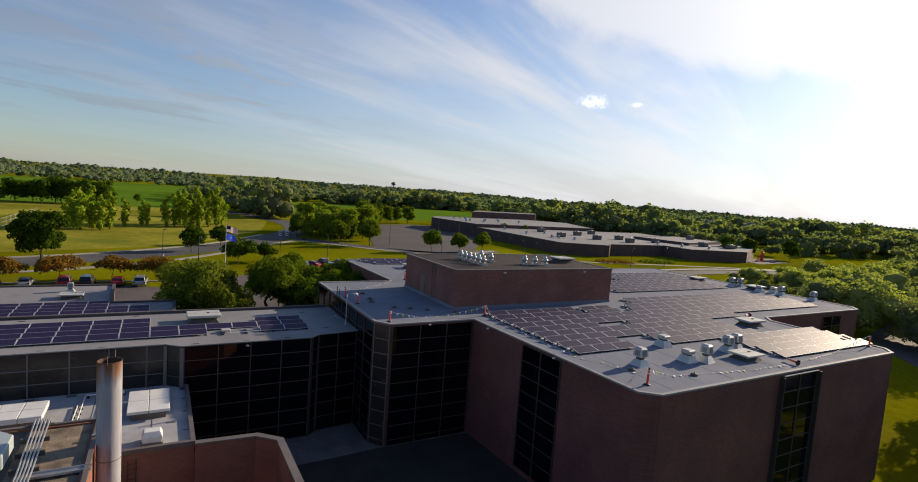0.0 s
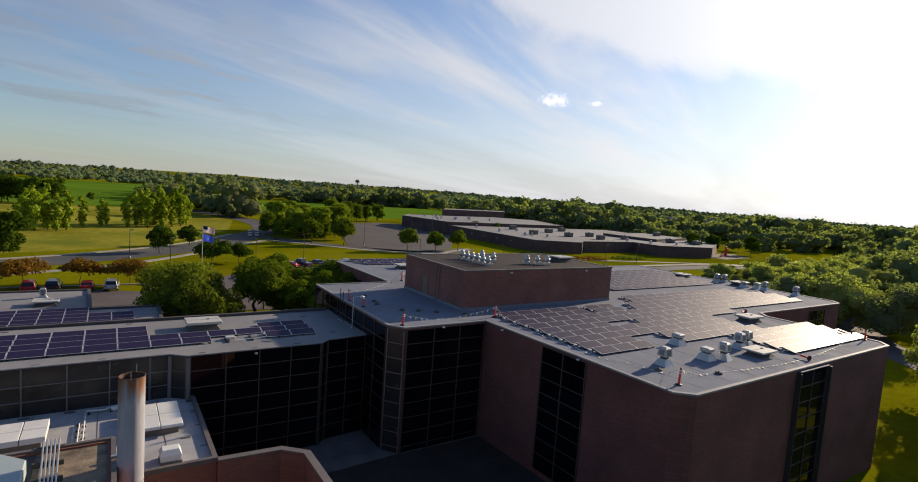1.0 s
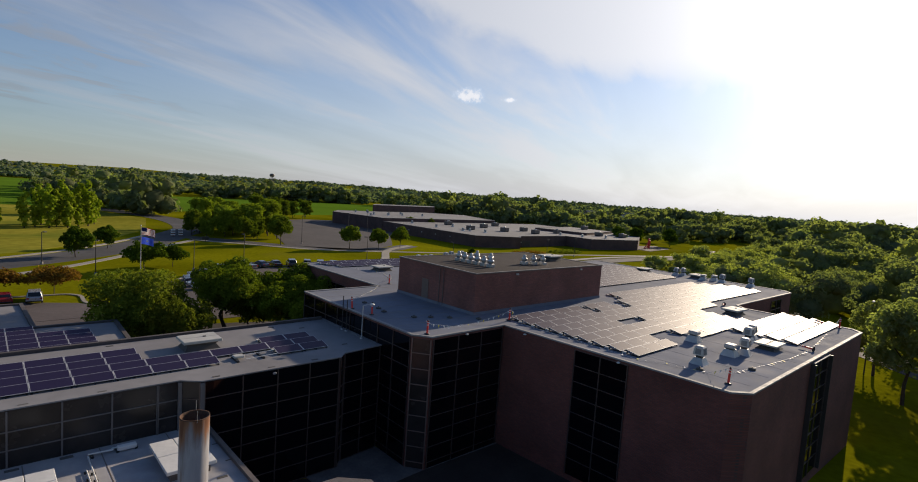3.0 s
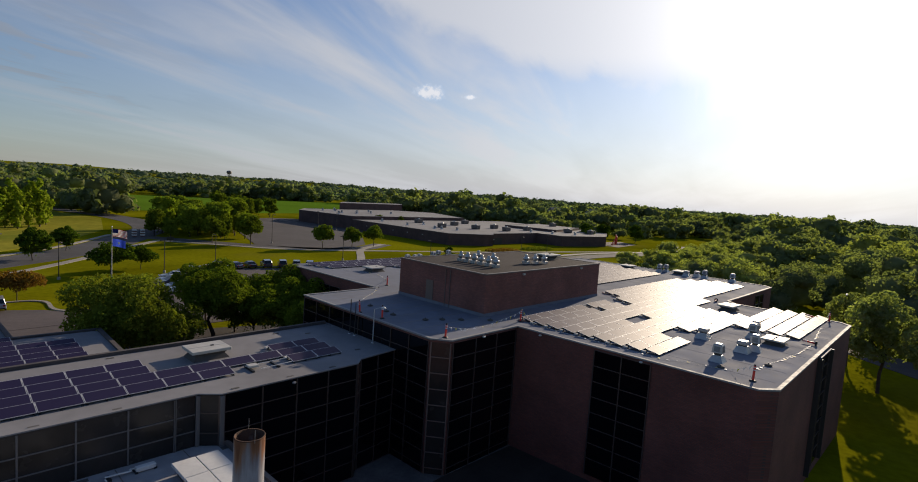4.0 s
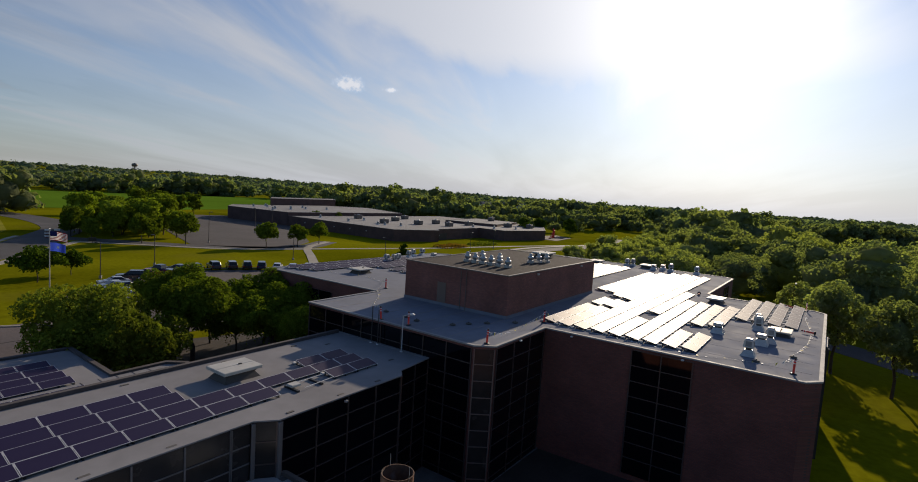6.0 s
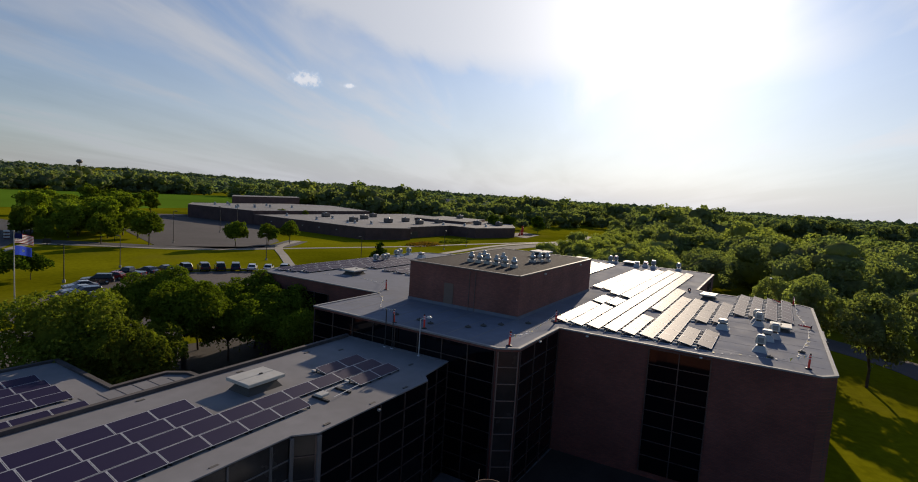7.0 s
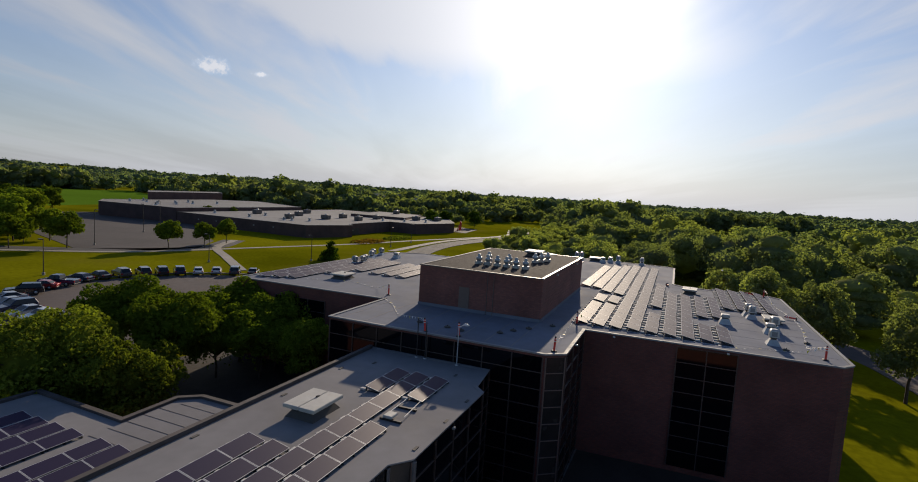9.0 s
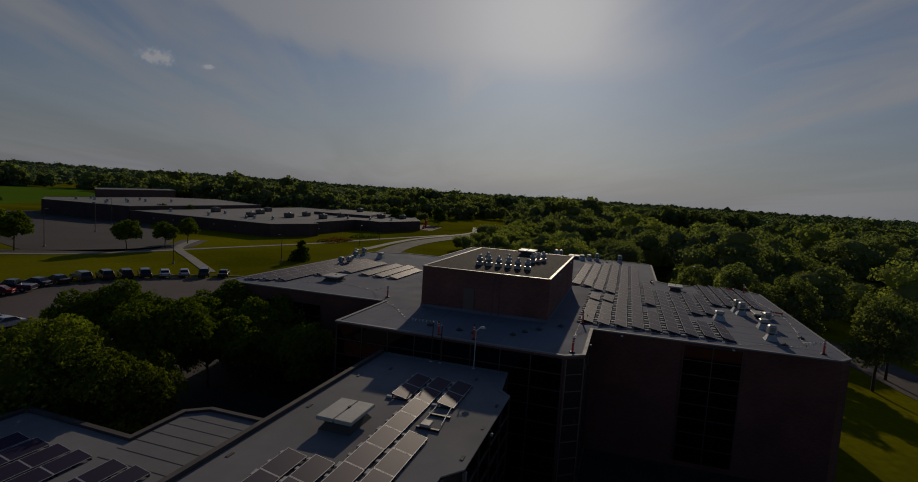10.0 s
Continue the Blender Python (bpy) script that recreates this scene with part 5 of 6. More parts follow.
def ball():
    """Corners and triangles of a round ball of 20 faces, for the dim inside of a crown."""
    bm = bmesh.new()
    bmesh.ops.create_icosphere(bm, subdivisions=1, radius=1.0)
    v, f = np.array([q.co[:] for q in bm.verts]), np.array([[q.index for q in p.verts] for p in bm.faces])
    bm.free()
    return v, f


BALL_V, BALL_F = ball()


def core_arrays(rng, blobs, fill):
    """The leafy inside of a crown: each blob as a lumpy ball. Returns corners (balls, 42, 3)."""
    out = []
    for b in blobs:
        k = fill * (1 + 0.13 * np.sin(BALL_V[:, 0] * 5 + b[0]) * np.sin(BALL_V[:, 1] * 6 + b[1]) + 0.07 * rng.normal(size=len(BALL_V)))
        out.append(np.array(b[:3]) + BALL_V * k[:, None] * np.array(b[3:]))
    return np.array(out)


def leaf_mesh(name, quads, mat, cores=None):
    """One mesh of folded leaf clumps and, inside them, the lumpy balls of the cores."""
    me = bpy.data.meshes.new(name)
    m = len(quads)
    co = quads.reshape(-1, 3)
    tri = (np.arange(m)[:, None] * 4 + np.array([0, 1, 2, 0, 2, 3])[None]).reshape(-1, 3)
    soft = np.zeros(len(tri), bool)
    if cores is not None and len(cores):
        n = len(cores)
        ct = (np.arange(n)[:, None, None] * len(BALL_V) + BALL_F[None]).reshape(-1, 3) + len(co)
        co, tri, soft = np.concatenate([co, cores.reshape(-1, 3)]), np.concatenate([tri, ct]), np.concatenate([soft, np.ones(len(ct), bool)])
    me.vertices.add(len(co))
    me.vertices.foreach_set("co", co.reshape(-1).astype(np.float32))
    me.loops.add(tri.size)
    me.loops.foreach_set("vertex_index", tri.reshape(-1).astype(np.int32))
    me.polygons.add(len(tri))
    me.polygons.foreach_set("loop_start", (np.arange(len(tri)) * 3).astype(np.int32))
    me.polygons.foreach_set("loop_total", np.full(len(tri), 3, np.int32))
    me.polygons.foreach_set("use_smooth", soft)
    me.materials.append(mat)
    me.update(calc_edges=True)
    return me


def round_blobs(rng, r, h, base, n=9, squash=0.85):
    """Blobs that fill a round crown between base and h."""
    out = [(0, 0, (base + h) / 2, r * 0.66, r * 0.66, (h - base) * 0.45)]
    for _ in range(n):
        a, z = rng.random() * 2 * np.pi, base + (h - base) * (0.18 + 0.68 * rng.random())
        k = np.sqrt(max(0.05, 1 - ((z - (base + h) / 2) / ((h - base) / 2)) ** 2))
        q = r * (0.3 + 0.16 * rng.random())
        out.append((np.cos(a) * r * 0.54 * k, np.sin(a) * r * 0.54 * k, z, q, q, q * squash))
    return out


def column_blobs(rng, r, h, base, n=7):
    out = []
    for i in range(n):
        f = i / (n - 1)
        q = r * (0.55 + 0.5 * np.sin(np.pi * (0.15 + 0.8 * f))) * (0.85 + 0.3 * rng.random())
        out.append((rng.normal() * r * 0.25, rng.normal() * r * 0.25, base + (h - base) * (0.08 + 0.84 * f), q, q, (h - base) / n * 0.95))
    return out


def flat_blobs(rng, r, h, base, n=9):
    out = []
    for i in range(n):
        a, k = rng.random() * 2 * np.pi, np.sqrt(rng.random()) * r * 0.6
        q = r * (0.3 + 0.15 * rng.random())
        out.append((np.cos(a) * k, np.sin(a) * k, base + (h - base) * (0.45 + 0.3 * rng.random()) - k * 0.1, q, q, (h - base) * 0.33))
    return out


def cone_blobs(rng, r, h, base, n=8):
    return [(rng.normal() * 0.1 * r, rng.normal() * 0.1 * r, base + (h - base) * f, r * (1.05 - f), r * (1.05 - f), (h - base) / n * 1.1) for f in np.linspace(0.06, 0.94, n)]


def limbs(rng, h, base, r, thick):
    """Tapered trunk with a few limbs that reach into the crown."""
    s = Shape()
    p = Vector((0, 0, -0.4))
    top = base + (h - base) * 0.7
    pts = [p] + [Vector((rng.normal() * 0.05 * h * k / 4, rng.normal() * 0.05 * h * k / 4, top * k / 4)) for k in (1, 2, 3, 4)]
    for k in range(4):
        s.tube(pts[k], pts[k + 1], thick * (1 - k * 0.2), thick * (1 - (k + 1) * 0.2), 8, cap=False)
    for k in range(6):
        a, f = k * 2.4 + rng.random(), 0.35 + 0.1 * k
        o = Vector((0, 0, base * 0.75)).lerp(Vector((0, 0, top * 0.9)), f * 0.8)
        e = Vector((math.cos(a) * r * 0.62, math.sin(a) * r * 0.62, o.z + (h - base) * 0.28))
        mid = o.lerp(e, 0.5) + Vector((0, 0, 0.1 * r))
        s.tube(o, mid, thick * 0.4, thick * 0.28, 6, cap=False).tube(mid, e, thick * 0.28, thick * 0.08, 6, cap=False)
    return s


def tree_kind(seed, shape, r, h, base, n, leaf, mat, label, group, name="tree", thick=None, category="tree", sprays=70, fill=0.74):
    """One tree: trunk and limbs, and a crown of leafy tufts over a dim inside."""
    rng = np.random.default_rng(seed)
    root = thing(name, label, category, group)
    part("trunk", limbs(rng, h, base, r, thick or h * 0.018), BARK, root)
    blobs = shape(rng, r, h, base)
    small = tufts(rng, blobs, sprays, r * 0.13, r * 0.24)
    quads = np.concatenate([crown_arrays(rng, small, int(n * 0.9), leaf, up=0.4, spread=0.6, under=-0.75), crown_arrays(rng, blobs, int(n * 0.1), leaf)])
    part("crown", leaf_mesh("crown", quads, mat, core_arrays(rng, blobs, fill) if fill else None), None, root)
    return root


def plant(root, spots, vary=0.12, seed=5):
    """Puts a tree and its copies at (x, y[, size]), turned at random."""
    rng = np.random.default_rng(seed)
    for i, s in enumerate(spots):
        k = (s[2] if len(s) > 2 else 1.0) * (1 + rng.uniform(-vary, vary))
        m = pose(s[0], s[1], hz(s[0], s[1]) - 0.05, 0, 0, rng.uniform(0, 360))
        ob = root if i == 0 else copy_thing(root, m)
        ob.matrix_basis = m
        ob.scale = (k * (1 + rng.uniform(-vary, vary)), k * (1 + rng.uniform(-vary, vary)), k)


# two dense crab-apple clumps between the bridge and the lower lot
G = "dense green trees beside the bridge"
plant(tree_kind(11, round_blobs, 5.7, 8.6, 0.5, 15000, 0.25, LEAF_PALE, "broad dense green tree beside the low roof", G, sprays=130, fill=0.66), [(3.9, 75.8, 0.93)], 0.03)
plant(tree_kind(12, round_blobs, 4.4, 7.6, 0.4, 12000, 0.25, LEAF_PALE, "broad dense green tree beside the low roof", G, sprays=110, fill=0.66), [(6.7, 69.6, 0.82)], 0.05)
plant(tree_kind(13, round_blobs, 4.6, 8.6, 1.4, 13000, 0.26, LEAF, "dense dark green tree beside the glazed block", G, sprays=110, fill=0.66), [(16.6, 84.6, 0.86), (17.6, 78.0, 0.95), (19.6, 69.4, 0.9), (22.0, 74.4, 0.92), (20.4, 64.6, 0.72), (17.4, 72.6, 0.78), (22.0, 69.6, 0.8)], 0.08)
plant(tree_kind(14, round_blobs, 4.0, 8.4, 3.4, 9000, 0.25, LEAF, "dark green tree with a bare forked trunk", G, thick=0.3, sprays=90), [(13.2, 73.6, 0.95)], 0.0)

plant(tree_kind(21, round_blobs, 4.9, 11.0, 0.9, 6000, 0.45, LEAF_DARK, "tall dark green maple beside the drive", "maples"), [(-20.1, 128.6)], 0.0)
plant(tree_kind(22, round_blobs, 3.0, 6.7, 0.4, 2200, 0.42, LEAF_DARK, "small rounded dark tree beside the drive", "small trees by the drive"), [(7.2, 149.0), (15.2, 163.5, 0.9)], 0.03)
plant(tree_kind(23, flat_blobs, 3.7, 4.2, 1.9, 2600, 0.3, LEAF_RUST, "low spreading ornamental tree with rusty red leaves", "ornamental trees by the drive", sprays=60, fill=0.55), [(-14.0, 107.6), (-7.0, 109.0), (0.0, 109.0), (-21.5, 106.0)], 0.06)
plant(tree_kind(24, flat_blobs, 3.8, 4.6, 1.2, 1800, 0.4, LEAF_DARK, "low spreading dark green ornamental tree on the lawn", "ornamental trees by the drive"), [(15.5, 126.5, 1.15), (21.8, 131.0, 0.95)], 0.05)
plant(tree_kind(25, round_blobs, 3.0, 7.2, 2.0, 2000, 0.45, LEAF, "young rounded street tree on the lawn edge", "young trees by the upper lot"), [(76.3, 152.0), (85.2, 149.5), (96.5, 153.5, 1.05), (60.5, 166.0, 1.25), (52.0, 172.5, 1.15), (150, 219, 0.9), (160, 216, 0.85)], 0.05)
plant(tree_kind(26, column_blobs, 1.45, 12.0, 0.6, 1500, 0.48, LEAF_LIME, "tall pale green poplar in the meadow", "poplars in the meadow"),
      [(-21, 198), (-18.5, 201), (-16, 199), (-13.8, 203), (-23.5, 203), (-19.5, 206, 1.1), (-10.2, 212, 0.8), (-5.2, 219, 0.7), (-4, 222, 0.65), (2, 216, 0.85), (5, 219, 1.0), (8, 216, 1.05), (10.5, 220, 1.1), (13, 217, 1.0), (16, 222, 1.15), (19, 224, 1.2), (22, 232, 1.0), (-26, 214, 0.7), (7, 226, 1.1), (13, 228, 1.1)], 0.1)
plant(tree_kind(27, round_blobs, 4.0, 11.5, 0.9, 2200, 0.55, LEAF_CLUMP, "mixed green tree in the clump by the upper lot", "clump by the upper lot"),
      [(47, 200), (53, 205), (58, 198), (64, 204), (52, 190), (60, 186), (67, 192), (70, 200), (62, 212), (56, 214), (72, 210), (78, 216), (50, 212, 0.8), (66, 182, 0.8), (82, 226, 0.9), (88, 238, 0.85)], 0.18)
plant(tree_kind(28, round_blobs, 3.6, 10.0, 0.6, 1900, 0.55, LEAF, "dark green tree in the clump by the upper lot", "clump by the upper lot"),
      [(43, 194, 0.8), (45, 186, 0.75), (48, 206), (56, 194, 0.9), (74, 204), (66, 198, 1.05), (80, 232), (94, 252), (100, 266), (110, 276), (118, 282), (126, 284), (58, 178, 0.8), (104, 280, 1.2), (94, 272, 1.3)], 0.16)
plant(tree_kind(29, cone_blobs, 2.4, 4.9, 0.1, 1600, 0.4, LEAF_DARK, "small dark conifer on the lawn", "conifers"), [(90.5, 113.0)], 0.0)
plant(tree_kind(30, round_blobs, 3.6, 8.8, 1.0, 1300, 0.6, LEAF_DARK, "rounded dark tree near the far school", "trees near the far school"), [(250, 135.0), (217, 143, 0.9), (226, 150, 1.1), (236, 146, 1.0)], 0.1)
# open trees on the lawn south-east of the brick wing
plant(tree_kind(31, round_blobs, 4.8, 13.6, 3.4, 6500, 0.36, WOOD_B, "tall open green tree on the south lawn", "trees on the south lawn", sprays=90, fill=0.5),
      [(76.5, 19.0, 0.95), (69.8, 12.6), (59.5, 5.4, 0.98), (88.5, 24.0, 0.85), (66.0, 1.5, 0.9)], 0.08)


# ---- woods ----
def inside(px, py, poly):
    hit = np.zeros(px.shape, bool)
    for (x0, y0), (x1, y1) in zip(poly, poly[1:] + poly[:1]):
        if y0 != y1:
            hit ^= ((y0 > py) != (y1 > py)) & (px < (x1 - x0) * (py - y0) / (y1 - y0) + x0)
    return hit


OPEN = [
    [(-500, -60), (-500, 400), (-60, 400), (36, 400), (36, 330), (44, 262), (60, 262), (88, 286), (120, 306), (190, 312), (252, 300), (256, 240), (246, 150),
     (262, 146), (300, 150), (336, 144), (330, 120), (262, 99), (216, 90), (160, 93), (121, 87), (99, 66), (92, 56), (112, 50), (118, 44), (112, 25), (98, 2), (84, -24), (60, -60)],
    [(58, 262), (256, 290), (262, 330), (330, 520), (90, 520), (66, 420)],
    [(-420, 390), (-60, 372), (8, 400), (40, 560), (60, 930), (-420, 930)],
    [(380, 500), (560, 520), (640, 640), (420, 640)],
    [(900, 300), (1200, 330), (1200, 520), (900, 420)], [(640, 60), (800, 90), (760, 170), (620, 140)],
]


def woodland(name, label, r0, r1, gap, size, high, clumps, leaf, mats, seed, balls=7, fill=0.85, sprays=0):
    """Woods as joined leaf clumps, between two distances from the court, in three tones."""
    rng = np.random.default_rng(seed)
    lim = r1
    n = int((2 * lim / gap) ** 2)
    px, py = rng.uniform(-lim, lim, n), rng.uniform(-lim, lim, n)
    r, az = np.hypot(px, py), np.degrees(np.arctan2(py, px + 20))
    ok = (r > r0) & (r < r1) & (az > -29) & (az < 108)
    for poly in OPEN:
        ok &= ~inside(px, py, poly)
    px, py = px[ok], py[ok]
    pz = height(px, py)
    variants = []
    for k in range(6):
        q = np.random.default_rng(seed * 10 + k)
        b = round_blobs(q, size * 1.15, high, high * 0.05, balls) if k % 3 else column_blobs(q, size * 0.75, high * 1.1, high * 0.1, max(2, balls - 2))
        if sprays:
            small = tufts(q, b, sprays, size * 0.13, size * 0.26)
            leaves = np.concatenate([crown_arrays(q, small, int(clumps * 0.8), leaf, up=0.3, spread=0.8, under=-0.5, loose=0.45), crown_arrays(q, b, int(clumps * 0.2), leaf, up=0.3, under=-0.3)])
        else:
            leaves = crown_arrays(q, b, clumps, leaf, up=0.3, spread=1.0, under=-0.3, loose=0.38)
        variants.append((leaves, core_arrays(q, b, fill)))
    kind = rng.integers(0, 6, len(px))
    tone = np.clip((rng.random(len(px)) * 2.0 + 0.5 * np.sin(px / 31) * np.cos(py / 27) + 0.5).astype(int), 0, 2)
    grow = np.exp(rng.normal(0.0, 0.24, len(px))).clip(0.6, 1.65) * (1 + 0.25 * np.sin(px / 47 + 2) * np.sin(py / 39))
    # bushes only along the road east of the school, taller trees behind them
    edge = np.interp(px, (100, 120, 160, 216, 262, 330), (66, 87, 93, 90, 99, 120)) - py
    grow *= np.where((px > 98) & (px < 345) & (edge > 0), 0.42 + 0.58 * smooth(0, 42, edge), 1.0)
    turn = rng.uniform(0, 2 * np.pi, len(px))
    for t in range(3):
        leaves, cores = [], []
        for i in np.nonzero(tone == t)[0]:
            c, s = np.cos(turn[i]), np.sin(turn[i])
            for src, out in zip(variants[kind[i]], (leaves, cores)):
                v = src * grow[i]
                out.append(np.stack([v[..., 0] * c - v[..., 1] * s + px[i], v[..., 0] * s + v[..., 1] * c + py[i], v[..., 2] + pz[i]], -1))
        if leaves:
            tagged(new(name, leaf_mesh(name, np.concatenate(leaves), mats[t], np.concatenate(cores))), label, "woods", kind="stuff")


WOODS = (WOOD_A, WOOD_B, WOOD_C)
# the farther tones carry the haze in their leaf colour
MID_WOODS = (WOOD_MID_HAZE, WOOD_A, WOOD_B)
FAR_WOODS = (WOOD_FAR_HAZE, WOOD_FAR_HAZE, WOOD_MID_HAZE)
woodland("woods", "dense green woods behind the school", 90, 170, 10.4, 6.6, 11.5, 2500, 0.4, WOODS, 3, 9, 0.84, 46)
woodland("woods", "dense green woods behind the school", 170, 260, 10.4, 6.6, 11.5, 950, 0.66, WOODS, 7, 9, 0.85, 40)
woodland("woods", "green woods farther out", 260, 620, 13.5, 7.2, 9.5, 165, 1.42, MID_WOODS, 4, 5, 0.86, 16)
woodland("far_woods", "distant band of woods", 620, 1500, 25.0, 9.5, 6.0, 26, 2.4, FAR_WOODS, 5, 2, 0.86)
woodland("far_woods", "distant woods on the horizon with haze in the leaf colour", 1500, 3600, 72.0, 24.0, 3.0, 22, 3.2, FAR_WOODS, 6, 2, 0.86)
# shrubs along the service road
rng_s = np.random.default_rng(19)
plant(tree_kind(43, round_blobs, 4.4, 6.3, 0.1, 900, 0.48, WOOD_C, "bright green shrub beside the service road", "shrubs by the service road"),
      [(160 + 7.6 * k + rng_s.normal() * 1.5, 85 + rng_s.normal() * 2, 0.72 + 0.03 * k) for k in range(11)] + [(146 + 8.0 * k + rng_s.normal(), 78 + rng_s.normal() * 1.5, 0.95) for k in range(11)], 0.16)
# a grove of tall crowns that stands above the woods
plant(tree_kind(42, round_blobs, 6.5, 17.5, 2.0, 1500, 0.95, WOOD_A, "tall dark crown standing above the woods", "grove in the woods"),
      [(366, 12, 1.4), (374, 3, 1.5), (382, -6, 1.45), (371, -12, 1.3), (362, 22, 1.25), (455, -44, 1.3), (462, -56, 1.35), (448, -32, 1.2)], 0.08)
# thickets between meadow and fields
rng_h = np.random.default_rng(8)
hedge = tree_kind(41, round_blobs, 5.6, 11.0, 0.4, 1700, 0.7, LEAF_DARK, "dark tree in the thicket behind the meadow", "thicket behind the meadow")
plant(hedge, [(-75 + 4.6 * k + rng_h.normal(), 331 + rng_h.normal() * 5) for k in range(12)] + [(35 + 2.4 * k + rng_h.normal(), 328 + 16 * rng_h.random(), 0.62) for k in range(8)] + [(24.6, 268, 0.7), (-5, 300, 0.3), (8, 352, 0.35), (14, 356, 0.3), (-12, 380, 0.4)], 0.2)


# ---- far school ----
far = thing("far_school", "sprawling low dark brick school with pale roofs", "building")
FA = [(129, 151), (146, 143.5), (151, 148), (181, 148), (181, 135), (207, 128.5), (240, 146), (240, 215), (131, 215)]
storey_walls(far, FA, -1.2, 4.25, BRICK_FAR)
flat_roof(far, FA, 4.3, FAR_ROOF, COPING_DARK, 0.4, 0.25)
FB = [(131, 215.4), (206, 215.4), (226, 262), (206, 278), (163, 272), (140, 272), (128, 257)]
storey_walls(far, FB, -1.2, 5.75, BRICK_FAR)
flat_roof(far, FB, 5.8, FAR_ROOF, COPING_DARK, 0.4, 0.25)
FC = [(163.4, 274.2), (215.5, 280.4), (230, 299), (178, 293)]
storey_walls(far, FC, -1.2, 9.3, BRICK_FAR)
flat_roof(far, FC, 9.4, FAR_ROOF, COPING_DARK, 0.4, 0.25)
FD = [(200, 150.6), (236, 160), (236, 186), (196, 178)]
storey_walls(far, FD, 4.3, 5.3, BRICK_FAR)
flat_roof(far, FD, 5.35, FAR_ROOF, COPING_DARK, 0.4, 0.2)
for x0, x1 in ((151.6, 157), (186, 192)):
    part("entrance", Shape().box(x0, 134.9 if x0 > 180 else 147.9, -1, x1, 148.2, 2.6), FASCIA, far)
for k in range(6):
    part("wall_light", Shape().box(146 + k * 0.01, 143.2, 2.4, 146.3, 143.45, 2.7) if k == 0 else Shape().box(128.8, 156 + k * 9, 2.4, 129.05, 156.4 + k * 9, 2.7), CREAM, far)


def air_unit(w, d, h):
    root = thing("rooftop_unit", "dark grey air-handling unit on the far roof", "rooftop unit", "units on the far roof")
    part("curb", Shape().box(-w / 2 + 0.1, -d / 2 + 0.1, 0, w / 2 - 0.1, d / 2 - 0.1, 0.3), RUBBER, root)
    part("cabinet", Shape().box(-w / 2, -d / 2, 0.3, w / 2, d / 2, h), COPING_DARK, root, "", 0.05)
    part("fan_hood", Shape().lathe([(0.5, h), (0.55, h + 0.05), (0.5, h + 0.3), (0.02, h + 0.32)], 12), STEEL, root)
    part("intake", Shape().box(w / 2, -d / 4, 0.5, w / 2 + 0.5, d / 4, h - 0.3), COPING_DARK, root)
    return root


spread(lambda: air_unit(3.4, 2.2, 1.8), [(150, 176, 4.3), (163, 168, 4.3, 0, 0, 90), (168, 186, 4.3), (178, 170, 4.3), (172, 158, 4.3), (190, 160, 4.3), (206, 148, 4.3, 0, 0, 90), (214, 140.5, 4.3), (186, 196, 4.3), (158, 200, 4.3), (226, 170, 5.35)])
spread(lambda: roof_vent(0.95), [(140, 170, 4.3), (142, 168, 4.3), (146, 163, 4.3), (152, 190, 4.3), (139, 186, 4.3), (141, 206, 4.3), (135, 232, 5.8), (142, 240, 5.8), (148, 236, 5.8), (154, 244, 5.8), (146, 252, 5.8), (160, 240, 5.8), (166, 250, 5.8), (172, 238, 5.8), (141, 256, 5.8), (152, 262, 5.8), (182, 152, 4.3), (196, 138, 4.3), (187, 144, 4.3)])

# ---- water tower, white house, sculpture ----
tower = thing("water_tower", "distant pale water tower above the woods", "water tower", at=(420, 1030, hz(420, 1030)))
part("tank", Shape().lathe([(0.1, 27), (3.2, 27.5), (4.8, 29.5), (4.8, 31), (3.4, 33), (0.1, 33.8)], 14), COPING_DARK, tower)
part("riser", Shape().tube((0, 0, 0), (0, 0, 27.3), 1.0, 0.8), COPING_DARK, tower)
for a in range(4):
    part("leg", Shape().tube((5 * math.cos(a * 1.571), 5 * math.sin(a * 1.571), 0), (3.6 * math.cos(a * 1.571), 3.6 * math.sin(a * 1.571), 28.2), 0.25, n=6), COPING_DARK, tower)


def farmhouse(x, y, z, w, d, h, rz):
    root = thing("farmhouse", "white house among the far trees", "house", "far houses", at=(x, y, z), rz=rz)
    part("wall", Shape().box(-w / 2, -d / 2, 0, w / 2, d / 2, h), WHITE, root)
    part("roof", Shape().add([(-w / 2 - 0.4, -d / 2 - 0.4, h), (w / 2 + 0.4, -d / 2 - 0.4, h), (w / 2 + 0.4, d / 2 + 0.4, h), (-w / 2 - 0.4, d / 2 + 0.4, h), (-w / 2 - 0.4, 0, h + d * 0.35), (w / 2 + 0.4, 0, h + d * 0.35)],
                             [(0, 1, 5, 4), (2, 3, 4, 5), (1, 2, 5), (3, 0, 4), (3, 2, 1, 0)]), COPING_DARK, root)
    for k in range(3):
        part("window", Shape().box(-w / 2 + w * (0.15 + k * 0.28), -d / 2 - 0.05, h * 0.45, -w / 2 + w * (0.27 + k * 0.28), -d / 2 + 0.1, h * 0.75), GLASS, root)


farmhouse(441, 278, hz(441, 278) + 3, 24, 9, 6.5, -35)
farmhouse(452, 318, hz(452, 318) + 3, 12, 8, 6, -20)

